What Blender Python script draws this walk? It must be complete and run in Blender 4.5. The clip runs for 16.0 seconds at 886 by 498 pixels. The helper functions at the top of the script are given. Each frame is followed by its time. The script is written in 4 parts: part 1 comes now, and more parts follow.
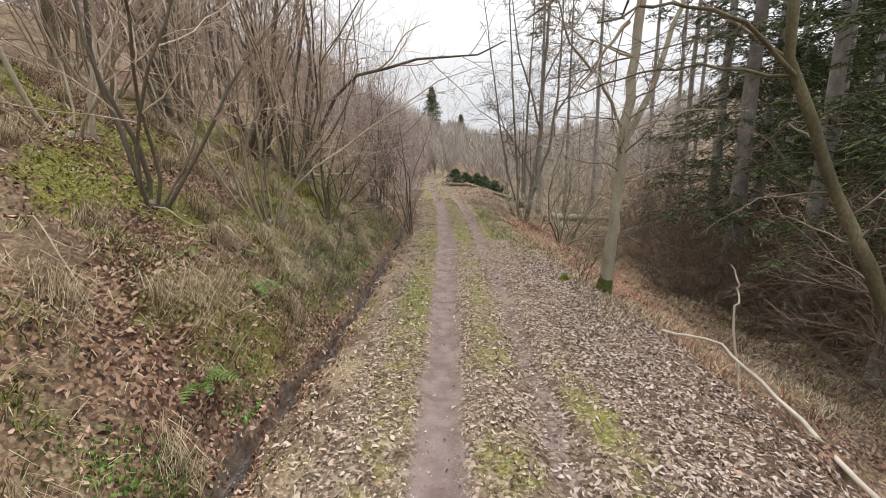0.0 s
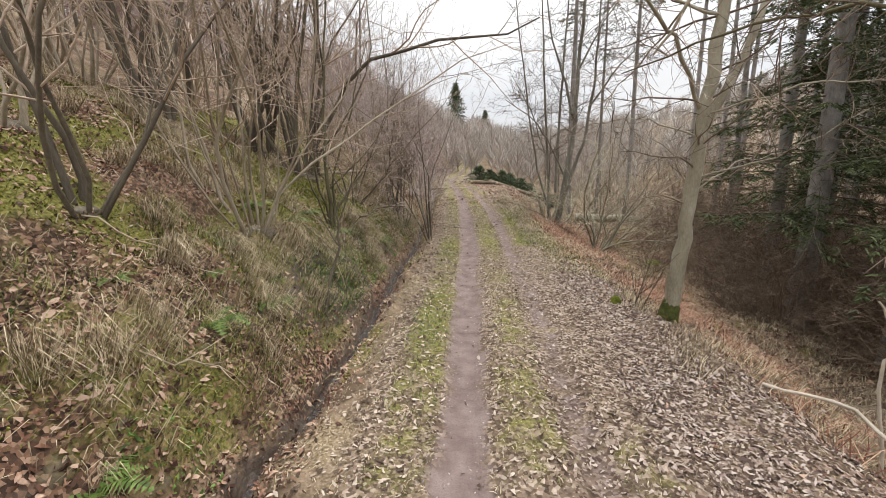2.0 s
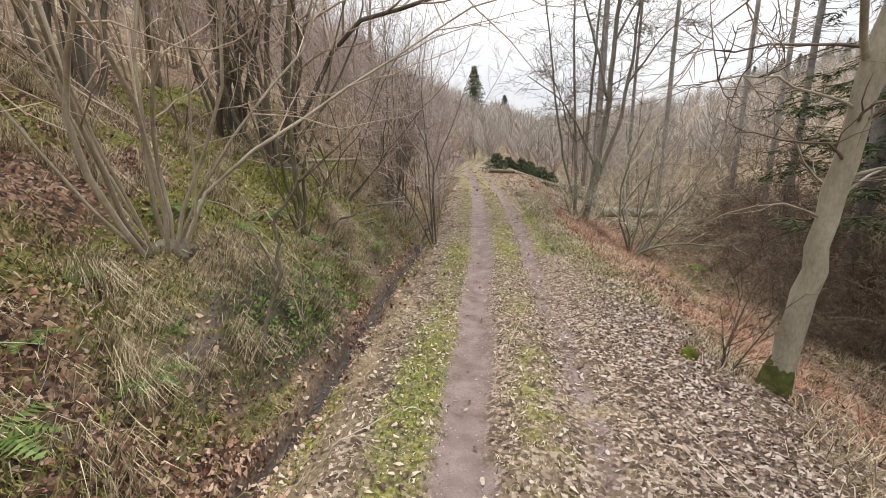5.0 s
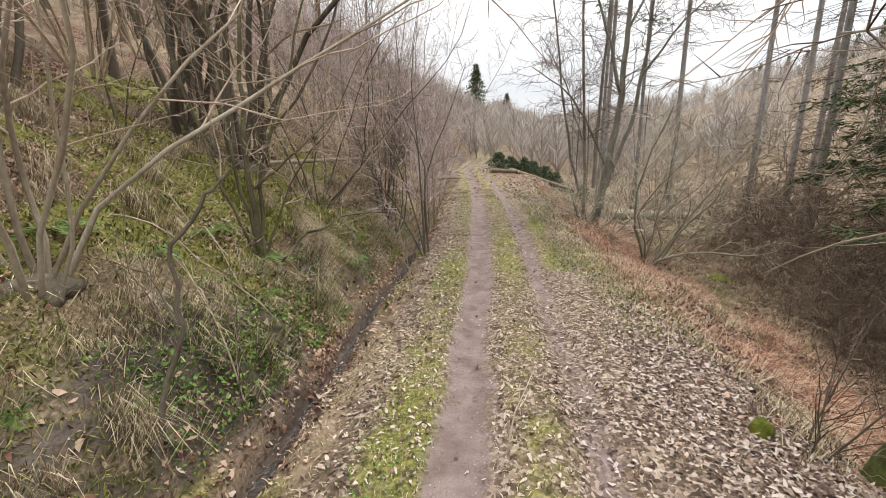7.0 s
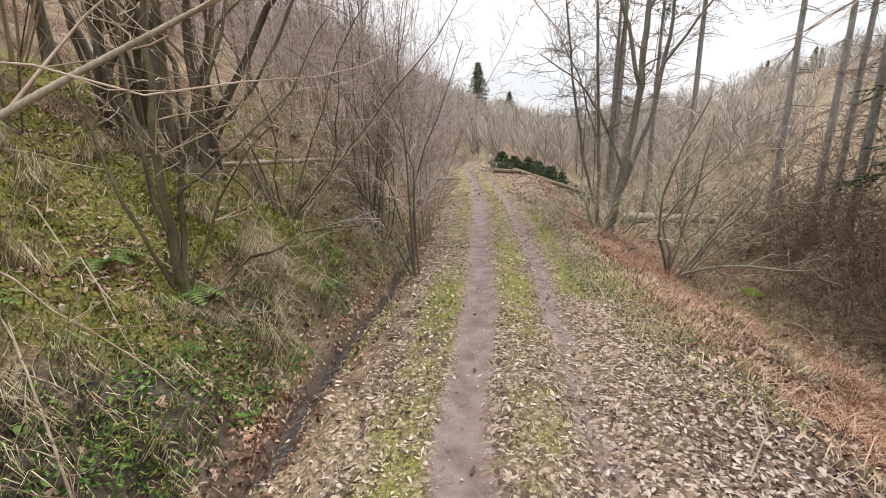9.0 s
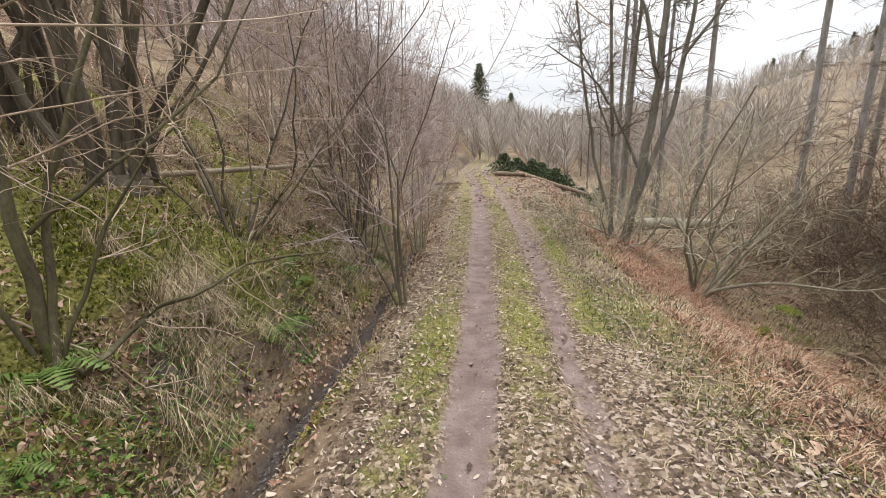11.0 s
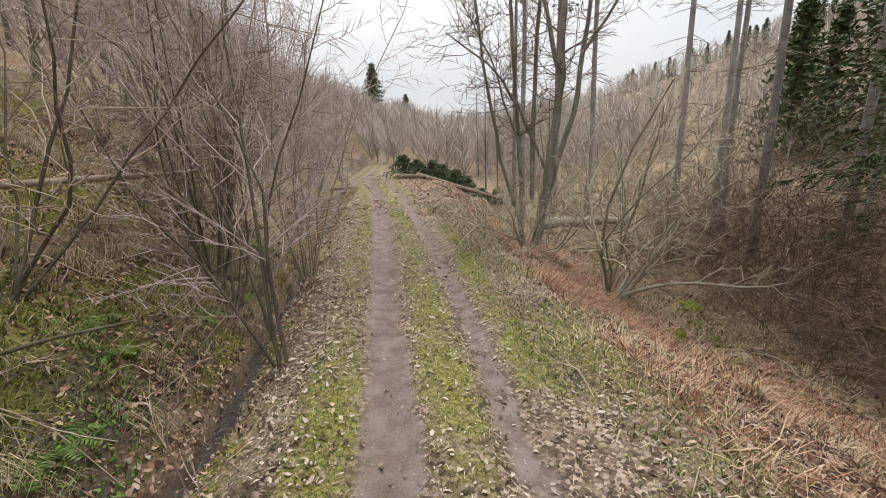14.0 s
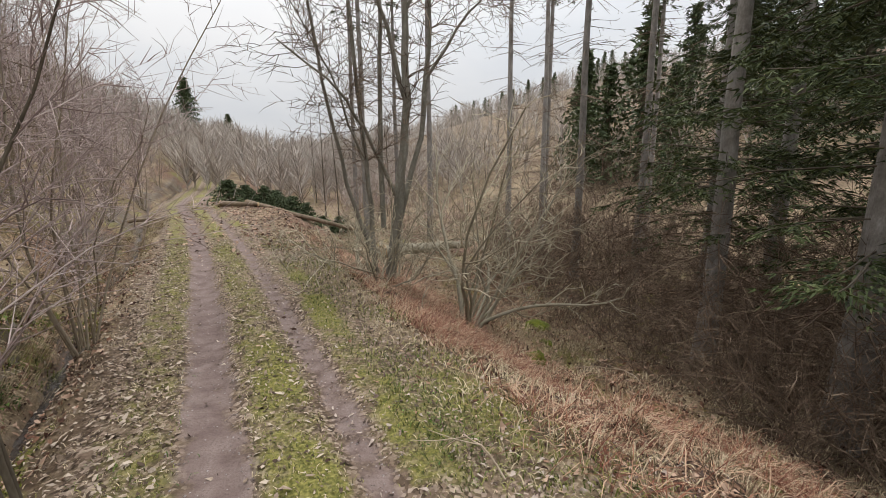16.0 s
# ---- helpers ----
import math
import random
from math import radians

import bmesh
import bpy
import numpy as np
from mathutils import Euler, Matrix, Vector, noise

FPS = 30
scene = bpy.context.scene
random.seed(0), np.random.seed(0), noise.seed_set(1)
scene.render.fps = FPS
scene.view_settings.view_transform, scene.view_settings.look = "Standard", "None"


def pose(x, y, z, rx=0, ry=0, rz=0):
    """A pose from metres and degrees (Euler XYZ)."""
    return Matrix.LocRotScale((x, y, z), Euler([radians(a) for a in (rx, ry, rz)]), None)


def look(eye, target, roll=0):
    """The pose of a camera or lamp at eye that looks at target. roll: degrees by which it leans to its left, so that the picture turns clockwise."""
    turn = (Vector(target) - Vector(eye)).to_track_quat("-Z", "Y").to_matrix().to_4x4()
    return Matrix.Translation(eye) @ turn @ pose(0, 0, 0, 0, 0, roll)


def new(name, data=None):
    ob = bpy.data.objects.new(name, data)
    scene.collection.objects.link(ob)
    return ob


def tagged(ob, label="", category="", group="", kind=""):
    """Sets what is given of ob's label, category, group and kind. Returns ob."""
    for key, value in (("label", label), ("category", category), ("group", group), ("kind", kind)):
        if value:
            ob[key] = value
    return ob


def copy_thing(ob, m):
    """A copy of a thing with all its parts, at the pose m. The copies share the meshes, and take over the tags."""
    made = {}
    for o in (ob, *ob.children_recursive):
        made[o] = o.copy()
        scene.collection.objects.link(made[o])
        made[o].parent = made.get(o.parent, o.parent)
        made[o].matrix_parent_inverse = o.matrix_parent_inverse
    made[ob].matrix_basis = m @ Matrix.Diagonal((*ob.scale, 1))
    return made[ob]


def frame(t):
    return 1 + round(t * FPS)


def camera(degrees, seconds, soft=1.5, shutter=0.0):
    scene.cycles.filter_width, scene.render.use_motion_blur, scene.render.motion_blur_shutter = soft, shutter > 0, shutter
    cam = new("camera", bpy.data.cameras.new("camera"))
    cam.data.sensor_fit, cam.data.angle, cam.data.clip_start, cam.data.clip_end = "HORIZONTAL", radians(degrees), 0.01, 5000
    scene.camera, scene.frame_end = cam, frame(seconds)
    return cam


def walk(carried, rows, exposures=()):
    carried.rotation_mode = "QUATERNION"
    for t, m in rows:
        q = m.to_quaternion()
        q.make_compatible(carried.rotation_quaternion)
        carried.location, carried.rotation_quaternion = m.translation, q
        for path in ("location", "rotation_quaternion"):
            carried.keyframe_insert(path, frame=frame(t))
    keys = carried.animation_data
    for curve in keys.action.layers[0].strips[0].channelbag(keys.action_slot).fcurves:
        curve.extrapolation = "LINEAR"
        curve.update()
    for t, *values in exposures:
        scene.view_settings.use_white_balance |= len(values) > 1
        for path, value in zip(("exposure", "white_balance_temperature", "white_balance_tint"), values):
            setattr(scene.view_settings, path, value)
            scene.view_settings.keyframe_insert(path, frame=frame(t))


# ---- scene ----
cam = camera(92.4, 16.0, soft=0.8)
PATH = [
    (0, (0.234, 0.876, 1.831), (0.191, 2.83, 1.407), -0.8),
    (0.5, (0.254, 1.159, 1.835), (0.181, 3.113, 1.412), -1.0),
    (1, (0.254, 1.448, 1.816), (0.152, 3.4, 1.393), -1.1),
    (1.5, (0.251, 1.742, 1.803), (0.122, 3.692, 1.378), -1.3),
    (2, (0.216, 2.038, 1.788), (0.066, 3.984, 1.353), -1.0),
    (2.5, (0.225, 2.307, 1.764), (0.054, 4.251, 1.324), -1.0),
    (3, (0.256, 2.567, 1.754), (0.063, 4.508, 1.31), -1.2),
    (3.5, (0.255, 2.83, 1.754), (0.05, 4.766, 1.297), -0.6),
    (4, (0.265, 3.098, 1.751), (0.051, 5.031, 1.284), -0.6),
    (4.2, (0.271, 3.219, 1.764), (0.05, 5.148, 1.287), -0.8),
    (6.3, (0.282, 4.273, 1.735), (0.046, 6.197, 1.239), -0.6),
    (6.5, (0.287, 4.37, 1.737), (0.052, 6.294, 1.243), -0.6),
    (7, (0.302, 4.65, 1.732), (0.063, 6.573, 1.237), -0.9),
    (7.5, (0.285, 4.943, 1.719), (0.045, 6.865, 1.222), -0.8),
    (8, (0.312, 5.221, 1.71), (0.067, 7.144, 1.217), -1.0),
    (8.5, (0.295, 5.503, 1.708), (0.047, 7.425, 1.213), -1.1),
    (9, (0.29, 5.805, 1.685), (0.039, 7.727, 1.189), -1.1),
    (9.2, (0.28, 5.934, 1.689), (0.037, 7.857, 1.195), -1.2),
    (11.3, (0.297, 6.911, 1.68), (0.03, 8.832, 1.193), -1.6),
    (11.5, (0.304, 6.986, 1.673), (0.034, 8.907, 1.185), -1.5),
    (12, (0.296, 7.187, 1.68), (0.04, 9.109, 1.193), -1.5),
    (12.5, (0.265, 7.362, 1.677), (0.048, 9.29, 1.192), -1.4),
    (13, (0.277, 7.528, 1.662), (0.143, 9.464, 1.179), -1.6),
    (13.5, (0.274, 7.699, 1.669), (0.275, 9.637, 1.175), -1.8),
    (14, (0.254, 7.882, 1.662), (0.44, 9.811, 1.168), -1.9),
    (14.5, (0.272, 8.101, 1.645), (0.666, 10.001, 1.159), -1.8),
    (15, (0.264, 8.275, 1.643), (0.863, 10.127, 1.182), -1.4),
    (15.5, (0.245, 8.439, 1.646), (1.016, 10.234, 1.218), -0.9),
    (16, (0.264, 8.63, 1.633), (1.16, 10.374, 1.241), -0.5),
]
walk(cam, [(t, look(eye, target, roll)) for t, eye, target, roll in PATH],
     exposures=[(0, .14), (2, .2), (4, .27), (9, .34), (12.5, .28), (13.5, .16), (14.5, .04), (15.2, -.03), (16, -.11)])

# ---- world and light: bright overcast sky, very soft sun ----
SUN_EL, SUN_AZ = 60, 30          # degrees; azimuth from +y towards +x
world = bpy.data.worlds.new("overcast_sky")
scene.world = world
world.use_nodes = True
wn, wl = world.node_tree.nodes, world.node_tree.links
sky = wn.new("ShaderNodeTexSky")
sky.sky_type, sky.sun_disc = "NISHITA", False
sky.sun_elevation, sky.sun_rotation = radians(SUN_EL), radians(SUN_AZ)
sky.air_density, sky.dust_density = 1.0, 3.0
grey = wn.new("ShaderNodeHueSaturation")
grey.inputs["Saturation"].default_value = 0.12
grey.inputs["Value"].default_value = 0.10
wl.new(sky.outputs[0], grey.inputs["Color"])
cloud_at = wn.new("ShaderNodeTexCoord")
cloud_map = wn.new("ShaderNodeMapping")
cloud_map.inputs["Scale"].default_value = (1.5, 1.5, 4)
wl.new(cloud_at.outputs["Generated"], cloud_map.inputs["Vector"])
cloud = wn.new("ShaderNodeTexNoise")
cloud.inputs["Scale"].default_value, cloud.inputs["Detail"].default_value = 1.6, 5
wl.new(cloud_map.outputs[0], cloud.inputs["Vector"])
cloud_ramp = wn.new("ShaderNodeValToRGB")
cloud_ramp.color_ramp.elements[0].color = (0.84, 0.87, 0.92, 1)
cloud_ramp.color_ramp.elements[1].color = (1.0, 1.0, 1.01, 1)
cloud_ramp.color_ramp.elements[0].position, cloud_ramp.color_ramp.elements[1].position = 0.3, 0.62
wl.new(cloud.outputs["Fac"], cloud_ramp.inputs[0])
veil = wn.new("ShaderNodeMix")
veil.data_type = "RGBA"
veil.inputs["Factor"].default_value = 0.85
wl.new(grey.outputs[0], veil.inputs[6])
wl.new(cloud_ramp.outputs[0], veil.inputs[7])
height = wn.new("ShaderNodeSeparateXYZ")
wl.new(cloud_at.outputs["Generated"], height.inputs[0])
steeper = wn.new("ShaderNodeMath")
steeper.operation, steeper.inputs[1].default_value = "POWER", 1.7
wl.new(height.outputs["Z"], steeper.inputs[0])
zenith = wn.new("ShaderNodeMapRange")          # an overcast sky is several times as bright overhead as at the horizon
zenith.inputs["To Min"].default_value, zenith.inputs["To Max"].default_value = 0.82, 3.0
wl.new(steeper.outputs[0], zenith.inputs["Value"])
graded = wn.new("ShaderNodeVectorMath")
graded.operation = "SCALE"
wl.new(veil.outputs[2], graded.inputs[0])
wl.new(zenith.outputs[0], graded.inputs["Scale"])
wl.new(graded.outputs[0], wn["Background"].inputs["Color"])
wn["Background"].inputs["Strength"].default_value = 1.0
sun = new("sun", bpy.data.lights.new("sun", "SUN"))
sun.data.energy, sun.data.angle, sun.data.color = 1.4, radians(25), (1.0, 0.96, 0.90)
sa, se = radians(SUN_AZ), radians(SUN_EL)
sun.matrix_world = look((30 * math.sin(sa) * math.cos(se), 30 * math.cos(sa) * math.cos(se), 30 * math.sin(se)), (0, 0, 0))


# ---- materials ----
def material(name, colours, scale=8.0, rough=0.85, bump=0.3, fine=90.0, island=0.0, stretch=(1, 1, 1), spec=0.25, per_object=0.0):
    """Bark, leaf, soil: a ramp of colours over coarse and fine noise, bump, and a change of value from piece to piece."""
    m = bpy.data.materials.new(name)
    m.use_nodes = True
    n, l = m.node_tree.nodes, m.node_tree.links
    b = n["Principled BSDF"]
    b.inputs["Roughness"].default_value = rough
    b.inputs["Specular IOR Level"].default_value = spec
    tc, mp = n.new("ShaderNodeTexCoord"), n.new("ShaderNodeMapping")
    mp.inputs["Scale"].default_value = stretch
    l.new(tc.outputs["Object"], mp.inputs["Vector"])
    coarse, grain = n.new("ShaderNodeTexNoise"), n.new("ShaderNodeTexNoise")
    coarse.inputs["Scale"].default_value, coarse.inputs["Detail"].default_value = scale, 6
    grain.inputs["Scale"].default_value, grain.inputs["Detail"].default_value = fine, 3
    l.new(mp.outputs[0], coarse.inputs["Vector"])
    l.new(mp.outputs[0], grain.inputs["Vector"])
    mixer = n.new("ShaderNodeMath")
    mixer.operation, mixer.inputs[1].default_value = "MULTIPLY_ADD", 0.65
    tenth = n.new("ShaderNodeMath")
    tenth.operation, tenth.inputs[1].default_value = "MULTIPLY", 0.35
    l.new(grain.outputs["Fac"], tenth.inputs[0])
    l.new(coarse.outputs["Fac"], mixer.inputs[0])
    l.new(tenth.outputs[0], mixer.inputs[2])
    last = mixer.outputs[0]
    if island:
        geo, add = n.new("ShaderNodeNewGeometry"), n.new("ShaderNodeMath")
        add.operation, add.inputs[1].default_value = "MULTIPLY_ADD", island
        l.new(geo.outputs["Random Per Island"], add.inputs[0])
        l.new(last, add.inputs[2])
        sub = n.new("ShaderNodeMath")
        sub.operation, sub.inputs[1].default_value = "SUBTRACT", island / 2
        l.new(add.outputs[0], sub.inputs[0])
        last = sub.outputs[0]
    if per_object:
        info, add = n.new("ShaderNodeObjectInfo"), n.new("ShaderNodeMath")
        add.operation, add.inputs[1].default_value = "MULTIPLY_ADD", per_object
        l.new(info.outputs["Random"], add.inputs[0])
        l.new(last, add.inputs[2])
        sub = n.new("ShaderNodeMath")
        sub.operation, sub.inputs[1].default_value = "SUBTRACT", per_object / 2
        l.new(add.outputs[0], sub.inputs[0])
        last = sub.outputs[0]
    ramp = n.new("ShaderNodeValToRGB")
    e = ramp.color_ramp.elements
    while len(e) < len(colours):
        e.new(0.5)
    for k, c in enumerate(colours):
        e[k].position = 0.28 + 0.44 * k / max(1, len(colours) - 1)
        e[k].color = (*c, 1)
    l.new(last, ramp.inputs[0])
    l.new(ramp.outputs[0], b.inputs["Base Color"])
    if bump:
        bp = n.new("ShaderNodeBump")
        bp.inputs["Strength"].default_value, bp.inputs["Distance"].default_value = bump, 0.02
        l.new(mixer.outputs[0], bp.inputs["Height"])
        l.new(bp.outputs[0], b.inputs["Normal"])
    return m


BARK = material("bark_grey_brown", [(.14, .108, .075), (.28, .23, .165), (.43, .38, .30)], 5, .9, .6, 60, stretch=(1, 1, .35), per_object=.15)
BARK_PALE = material("bark_pale_olive", [(.17, .15, .105), (.30, .27, .20), (.43, .40, .32)], 6, .85, .5, 70, stretch=(1, 1, .4))
BARK_MOSSY = material("bark_mossy_olive", [(.045, .038, .024), (.10, .088, .048), (.20, .175, .115)], 5, .9, .8, 60, stretch=(1, 1, .5))
MOSS_DARK = material("moss_dark_green", [(.035, .04, .012), (.075, .085, .022), (.14, .15, .045)], 18, .95, .9, 160)
BARK_SPRUCE = material("bark_spruce_grey", [(.135, .122, .108), (.25, .232, .212), (.40, .375, .35)], 9, .9, .9, 50, stretch=(1, 1, .5), per_object=.15)
BARK_ALDER = material("bark_alder_grey", [(.10, .09, .07), (.20, .185, .15), (.35, .33, .28)], 7, .9, .7, 60, stretch=(1, 1, .4))
BARK_DARK = material("bark_dark", [(.06, .05, .038), (.115, .095, .07), (.19, .165, .12)], 6, .9, .6, 60, stretch=(1, 1, .3), per_object=.15)
TWIG = material("twig_brown", [(.21, .15, .108), (.39, .295, .222), (.56, .455, .36)], 3, .8, 0, 30, island=.5)
# own brown of thorns and sapling; oak and alder crowns painted dark as backlit
TWIG_DARK = material("twig_dark_brown", [(.07, .05, .036), (.15, .11, .08), (.27, .21, .155)], 3, .8, 0, 30, island=.4)
TWIG_PURPLE = material("twig_purple_brown", [(.23, .17, .155), (.40, .315, .295), (.58, .48, .455)], 3, .8, 0, 30, island=.5)
TWIG_PALE = material("twig_pale_tan", [(.22, .16, .11), (.37, .29, .21), (.52, .43, .33)], 3, .8, 0, 30, island=.4)
TWIG_LICHEN = material("twig_lichen_grey", [(.24, .21, .145), (.42, .37, .27), (.60, .55, .42)], 3, .8, 0, 30, island=.5)
# distance haze is painted into this pale grey
TWIG_HAZED = material("twig_far_grey", [(.24, .21, .185), (.40, .355, .315), (.56, .51, .455)], .4, .9, 0, 5, island=.5)
TWIG_DEAD = material("twig_dead_grey", [(.068, .045, .03), (.15, .103, .07), (.26, .195, .14)], 3, .85, 0, 30, island=.5)
STEM_TAN = material("stem_tan", [(.15, .11, .065), (.29, .22, .14), (.42, .34, .23)], 6, .8, .3, 60, stretch=(1, 1, .4), per_object=.3)
NEEDLE = material("needle_green", [(.022, .034, .011), (.06, .08, .027), (.115, .138, .052)], 1.2, .6, 0, 20, island=.5)
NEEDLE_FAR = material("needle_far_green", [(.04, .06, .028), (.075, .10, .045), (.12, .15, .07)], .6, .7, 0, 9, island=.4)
MOSS = material("moss_green", [(.065, .08, .010), (.165, .18, .024), (.32, .32, .052)], 14, .95, .8, 160, island=.4)
GRASS_DRY = material("grass_straw", [(.12, .09, .05), (.35, .275, .17), (.62, .52, .36)], 2, .8, 0, 12, island=.75)
GRASS_GREEN = material("grass_green", [(.06, .072, .016), (.15, .165, .038), (.31, .29, .10)], 2, .7, 0, 12, island=.6)
LEAF_PALE = material("leaf_litter_pale", [(.085, .055, .043), (.20, .142, .114), (.33, .25, .208), (.47, .39, .335)], 7, .75, .2, 60, island=.85)
LEAF_DULL = material("leaf_litter_dull", [(.075, .05, .034), (.18, .13, .092), (.31, .235, .175), (.50, .415, .335)], 7, .75, .2, 60, island=.95)
LEAF_RUST = material("leaf_litter_rust", [(.052, .024, .016), (.165, .08, .05), (.30, .165, .108), (.48, .335, .245)], 7, .75, .2, 60, island=.9)
HERB = material("fresh_green_leaf", [(.035, .07, .012), (.085, .16, .028), (.17, .27, .06)], 9, .6, 0, 50, island=.6)
BRACKEN = material("bracken_red_brown", [(.13, .046, .028), (.33, .15, .092), (.54, .37, .25)], 3, .8, 0, 25, island=.9)
FERN = material("fern_green", [(.04, .07, .012), (.085, .14, .025), (.14, .20, .05)], 6, .6, 0, 40, island=.4)
LOG_BARK = material("log_bark", [(.09, .065, .045), (.19, .145, .10), (.30, .24, .18)], 5, .9, .8, 40, stretch=(1, 1, .3))
LOG_END = material("log_cut_wood", [(.38, .25, .14), (.50, .36, .21), (.60, .46, .29)], 9, .8, .3, 80)
DEAD_PALE = material("barkless_dead_wood", [(.34, .28, .21), (.48, .42, .34), (.60, .54, .46)], 6, .75, .3, 60)
STONE = material("stone_grey", [(.15, .115, .105), (.26, .215, .20), (.40, .355, .335)], 12, .85, .6, 120, island=.6)


def ground_material():
    m = bpy.data.materials.new("woodland_floor")
    m.use_nodes = True
    n, l = m.node_tree.nodes, m.node_tree.links
    b = n["Principled BSDF"]
    b.inputs["Specular IOR Level"].default_value = 0.25
    tc = n.new("ShaderNodeTexCoord")

    def tex(kind, scale, detail=5):
        t = n.new(kind)
        t.inputs["Scale"].default_value = scale
        if kind == "ShaderNodeTexNoise":
            t.inputs["Detail"].default_value = detail
        l.new(tc.outputs["Object"], t.inputs["Vector"])
        return t

    def ramp(src, colours, lo=.3, hi=.7):
        r = n.new("ShaderNodeValToRGB")
        e = r.color_ramp.elements
        while len(e) < len(colours):
            e.new(.5)
        for k, c in enumerate(colours):
            e[k].position, e[k].color = lo + (hi - lo) * k / (len(colours) - 1), (*c, 1)
        l.new(src, r.inputs[0])
        return r.outputs[0]

    def mixed(fac, a, c):
        x = n.new("ShaderNodeMix")
        x.data_type = "RGBA"
        l.new(fac, x.inputs["Factor"])
        l.new(a, x.inputs[6])
        l.new(c, x.inputs[7])
        return x.outputs[2]

    def mask(name, breakup, sharp=2.2):
        """A zone of the ground with an edge broken up by noise."""
        a = n.new("ShaderNodeAttribute")
        a.attribute_name = name
        s = n.new("ShaderNodeMath")
        s.operation, s.inputs[1].default_value, s.inputs[2].default_value = "MULTIPLY_ADD", 1.5, -.75
        l.new(breakup, s.inputs[0])
        k = n.new("ShaderNodeMath")
        k.operation = "ADD"
        l.new(a.outputs["Fac"], k.inputs[0])
        l.new(s.outputs[0], k.inputs[1])
        r = n.new("ShaderNodeMapRange")
        r.inputs["From Min"].default_value, r.inputs["From Max"].default_value = .5 - .5 / sharp, .5 + .5 / sharp
        l.new(k.outputs[0], r.inputs["Value"])
        return r.outputs[0]

    big, mid, fine = tex("ShaderNodeTexNoise", .9), tex("ShaderNodeTexNoise", 6.0), tex("ShaderNodeTexNoise", 45.0, 6)
    bent = n.new("ShaderNodeVectorMath")           # leaf-sized flecks with irregular outlines
    bent.operation, bent.inputs["Scale"].default_value = "SCALE", .035
    l.new(mid.outputs["Color"], bent.inputs[0])
    shifted = n.new("ShaderNodeVectorMath")
    l.new(tc.outputs["Object"], shifted.inputs[0])
    l.new(bent.outputs[0], shifted.inputs[1])
    flecks = tex("ShaderNodeTexVoronoi", 44.0)
    flecks.inputs["Randomness"].default_value = 1.0
    l.new(shifted.outputs[0], flecks.inputs["Vector"])
    one = n.new("ShaderNodeSeparateColor")
    l.new(flecks.outputs["Color"], one.inputs[0])
    cells = one.outputs["Red"]
    crumb = tex("ShaderNodeTexNoise", 130.0, 4)
    duff = ramp(mid.outputs["Fac"], [(.055, .037, .024), (.135, .092, .058), (.27, .195, .13)])
    straw = ramp(fine.outputs["Fac"], [(.09, .067, .04), (.24, .18, .11), (.45, .36, .235)])
    base = mixed(ramp(big.outputs["Fac"], [(0, 0, 0), (1, 1, 1)], .4, .6), duff, straw)
    leafy = ramp(cells, [(.05, .034, .024), (.11, .075, .052), (.21, .15, .11), (.40, .32, .255)], .05, .95)
    rust = ramp(cells, [(.026, .016, .011), (.08, .045, .029), (.17, .094, .06), (.34, .22, .15)], .05, .95)
    green = ramp(fine.outputs["Fac"], [(.07, .072, .018), (.17, .16, .042), (.30, .268, .085)])
    bare = ramp(mid.outputs["Fac"], [(.125, .086, .077), (.182, .132, .118), (.25, .19, .172)], .3, .72)
    bare = mixed(ramp(mid.outputs["Fac"], [(.12, .12, .12), (.4, .4, .4)], .42, .66), bare, ramp(crumb.outputs["Fac"], [(.085, .058, .05), (.34, .275, .25)]))
    wet = ramp(mid.outputs["Fac"], [(.026, .019, .015), (.062, .046, .036), (.12, .09, .07)])
    col = mixed(mask("litter", mid.outputs["Fac"]), base, leafy)
    col = mixed(mask("rust", mid.outputs["Fac"]), col, rust)
    col = mixed(mask("green", mid.outputs["Fac"]), col, green)
    bm_ = mask("bare", mid.outputs["Fac"], 1.9)
    col = mixed(bm_, col, bare)
    wm = mask("wet", mid.outputs["Fac"])
    col = mixed(wm, col, wet)
    l.new(col, b.inputs["Base Color"])
    rr = n.new("ShaderNodeMapRange")
    rr.inputs["To Min"].default_value, rr.inputs["To Max"].default_value = .92, .35
    l.new(wm, rr.inputs["Value"])
    l.new(rr.outputs[0], b.inputs["Roughness"])
    bp, bp2 = n.new("ShaderNodeBump"), n.new("ShaderNodeBump")
    bp.inputs["Strength"].default_value, bp.inputs["Distance"].default_value = .7, .04
    bp2.inputs["Strength"].default_value, bp2.inputs["Distance"].default_value = .7, .012
    lift = n.new("ShaderNodeMath")
    lift.operation, lift.inputs[1].default_value = "MULTIPLY_ADD", .08
    l.new(cells, lift.inputs[0])
    l.new(mid.outputs["Fac"], lift.inputs[2])
    l.new(lift.outputs[0], bp.inputs["Height"])
    l.new(fine.outputs["Fac"], bp2.inputs["Height"])
    l.new(bp.outputs[0], bp2.inputs["Normal"])
    l.new(bp2.outputs[0], b.inputs["Normal"])
    return m


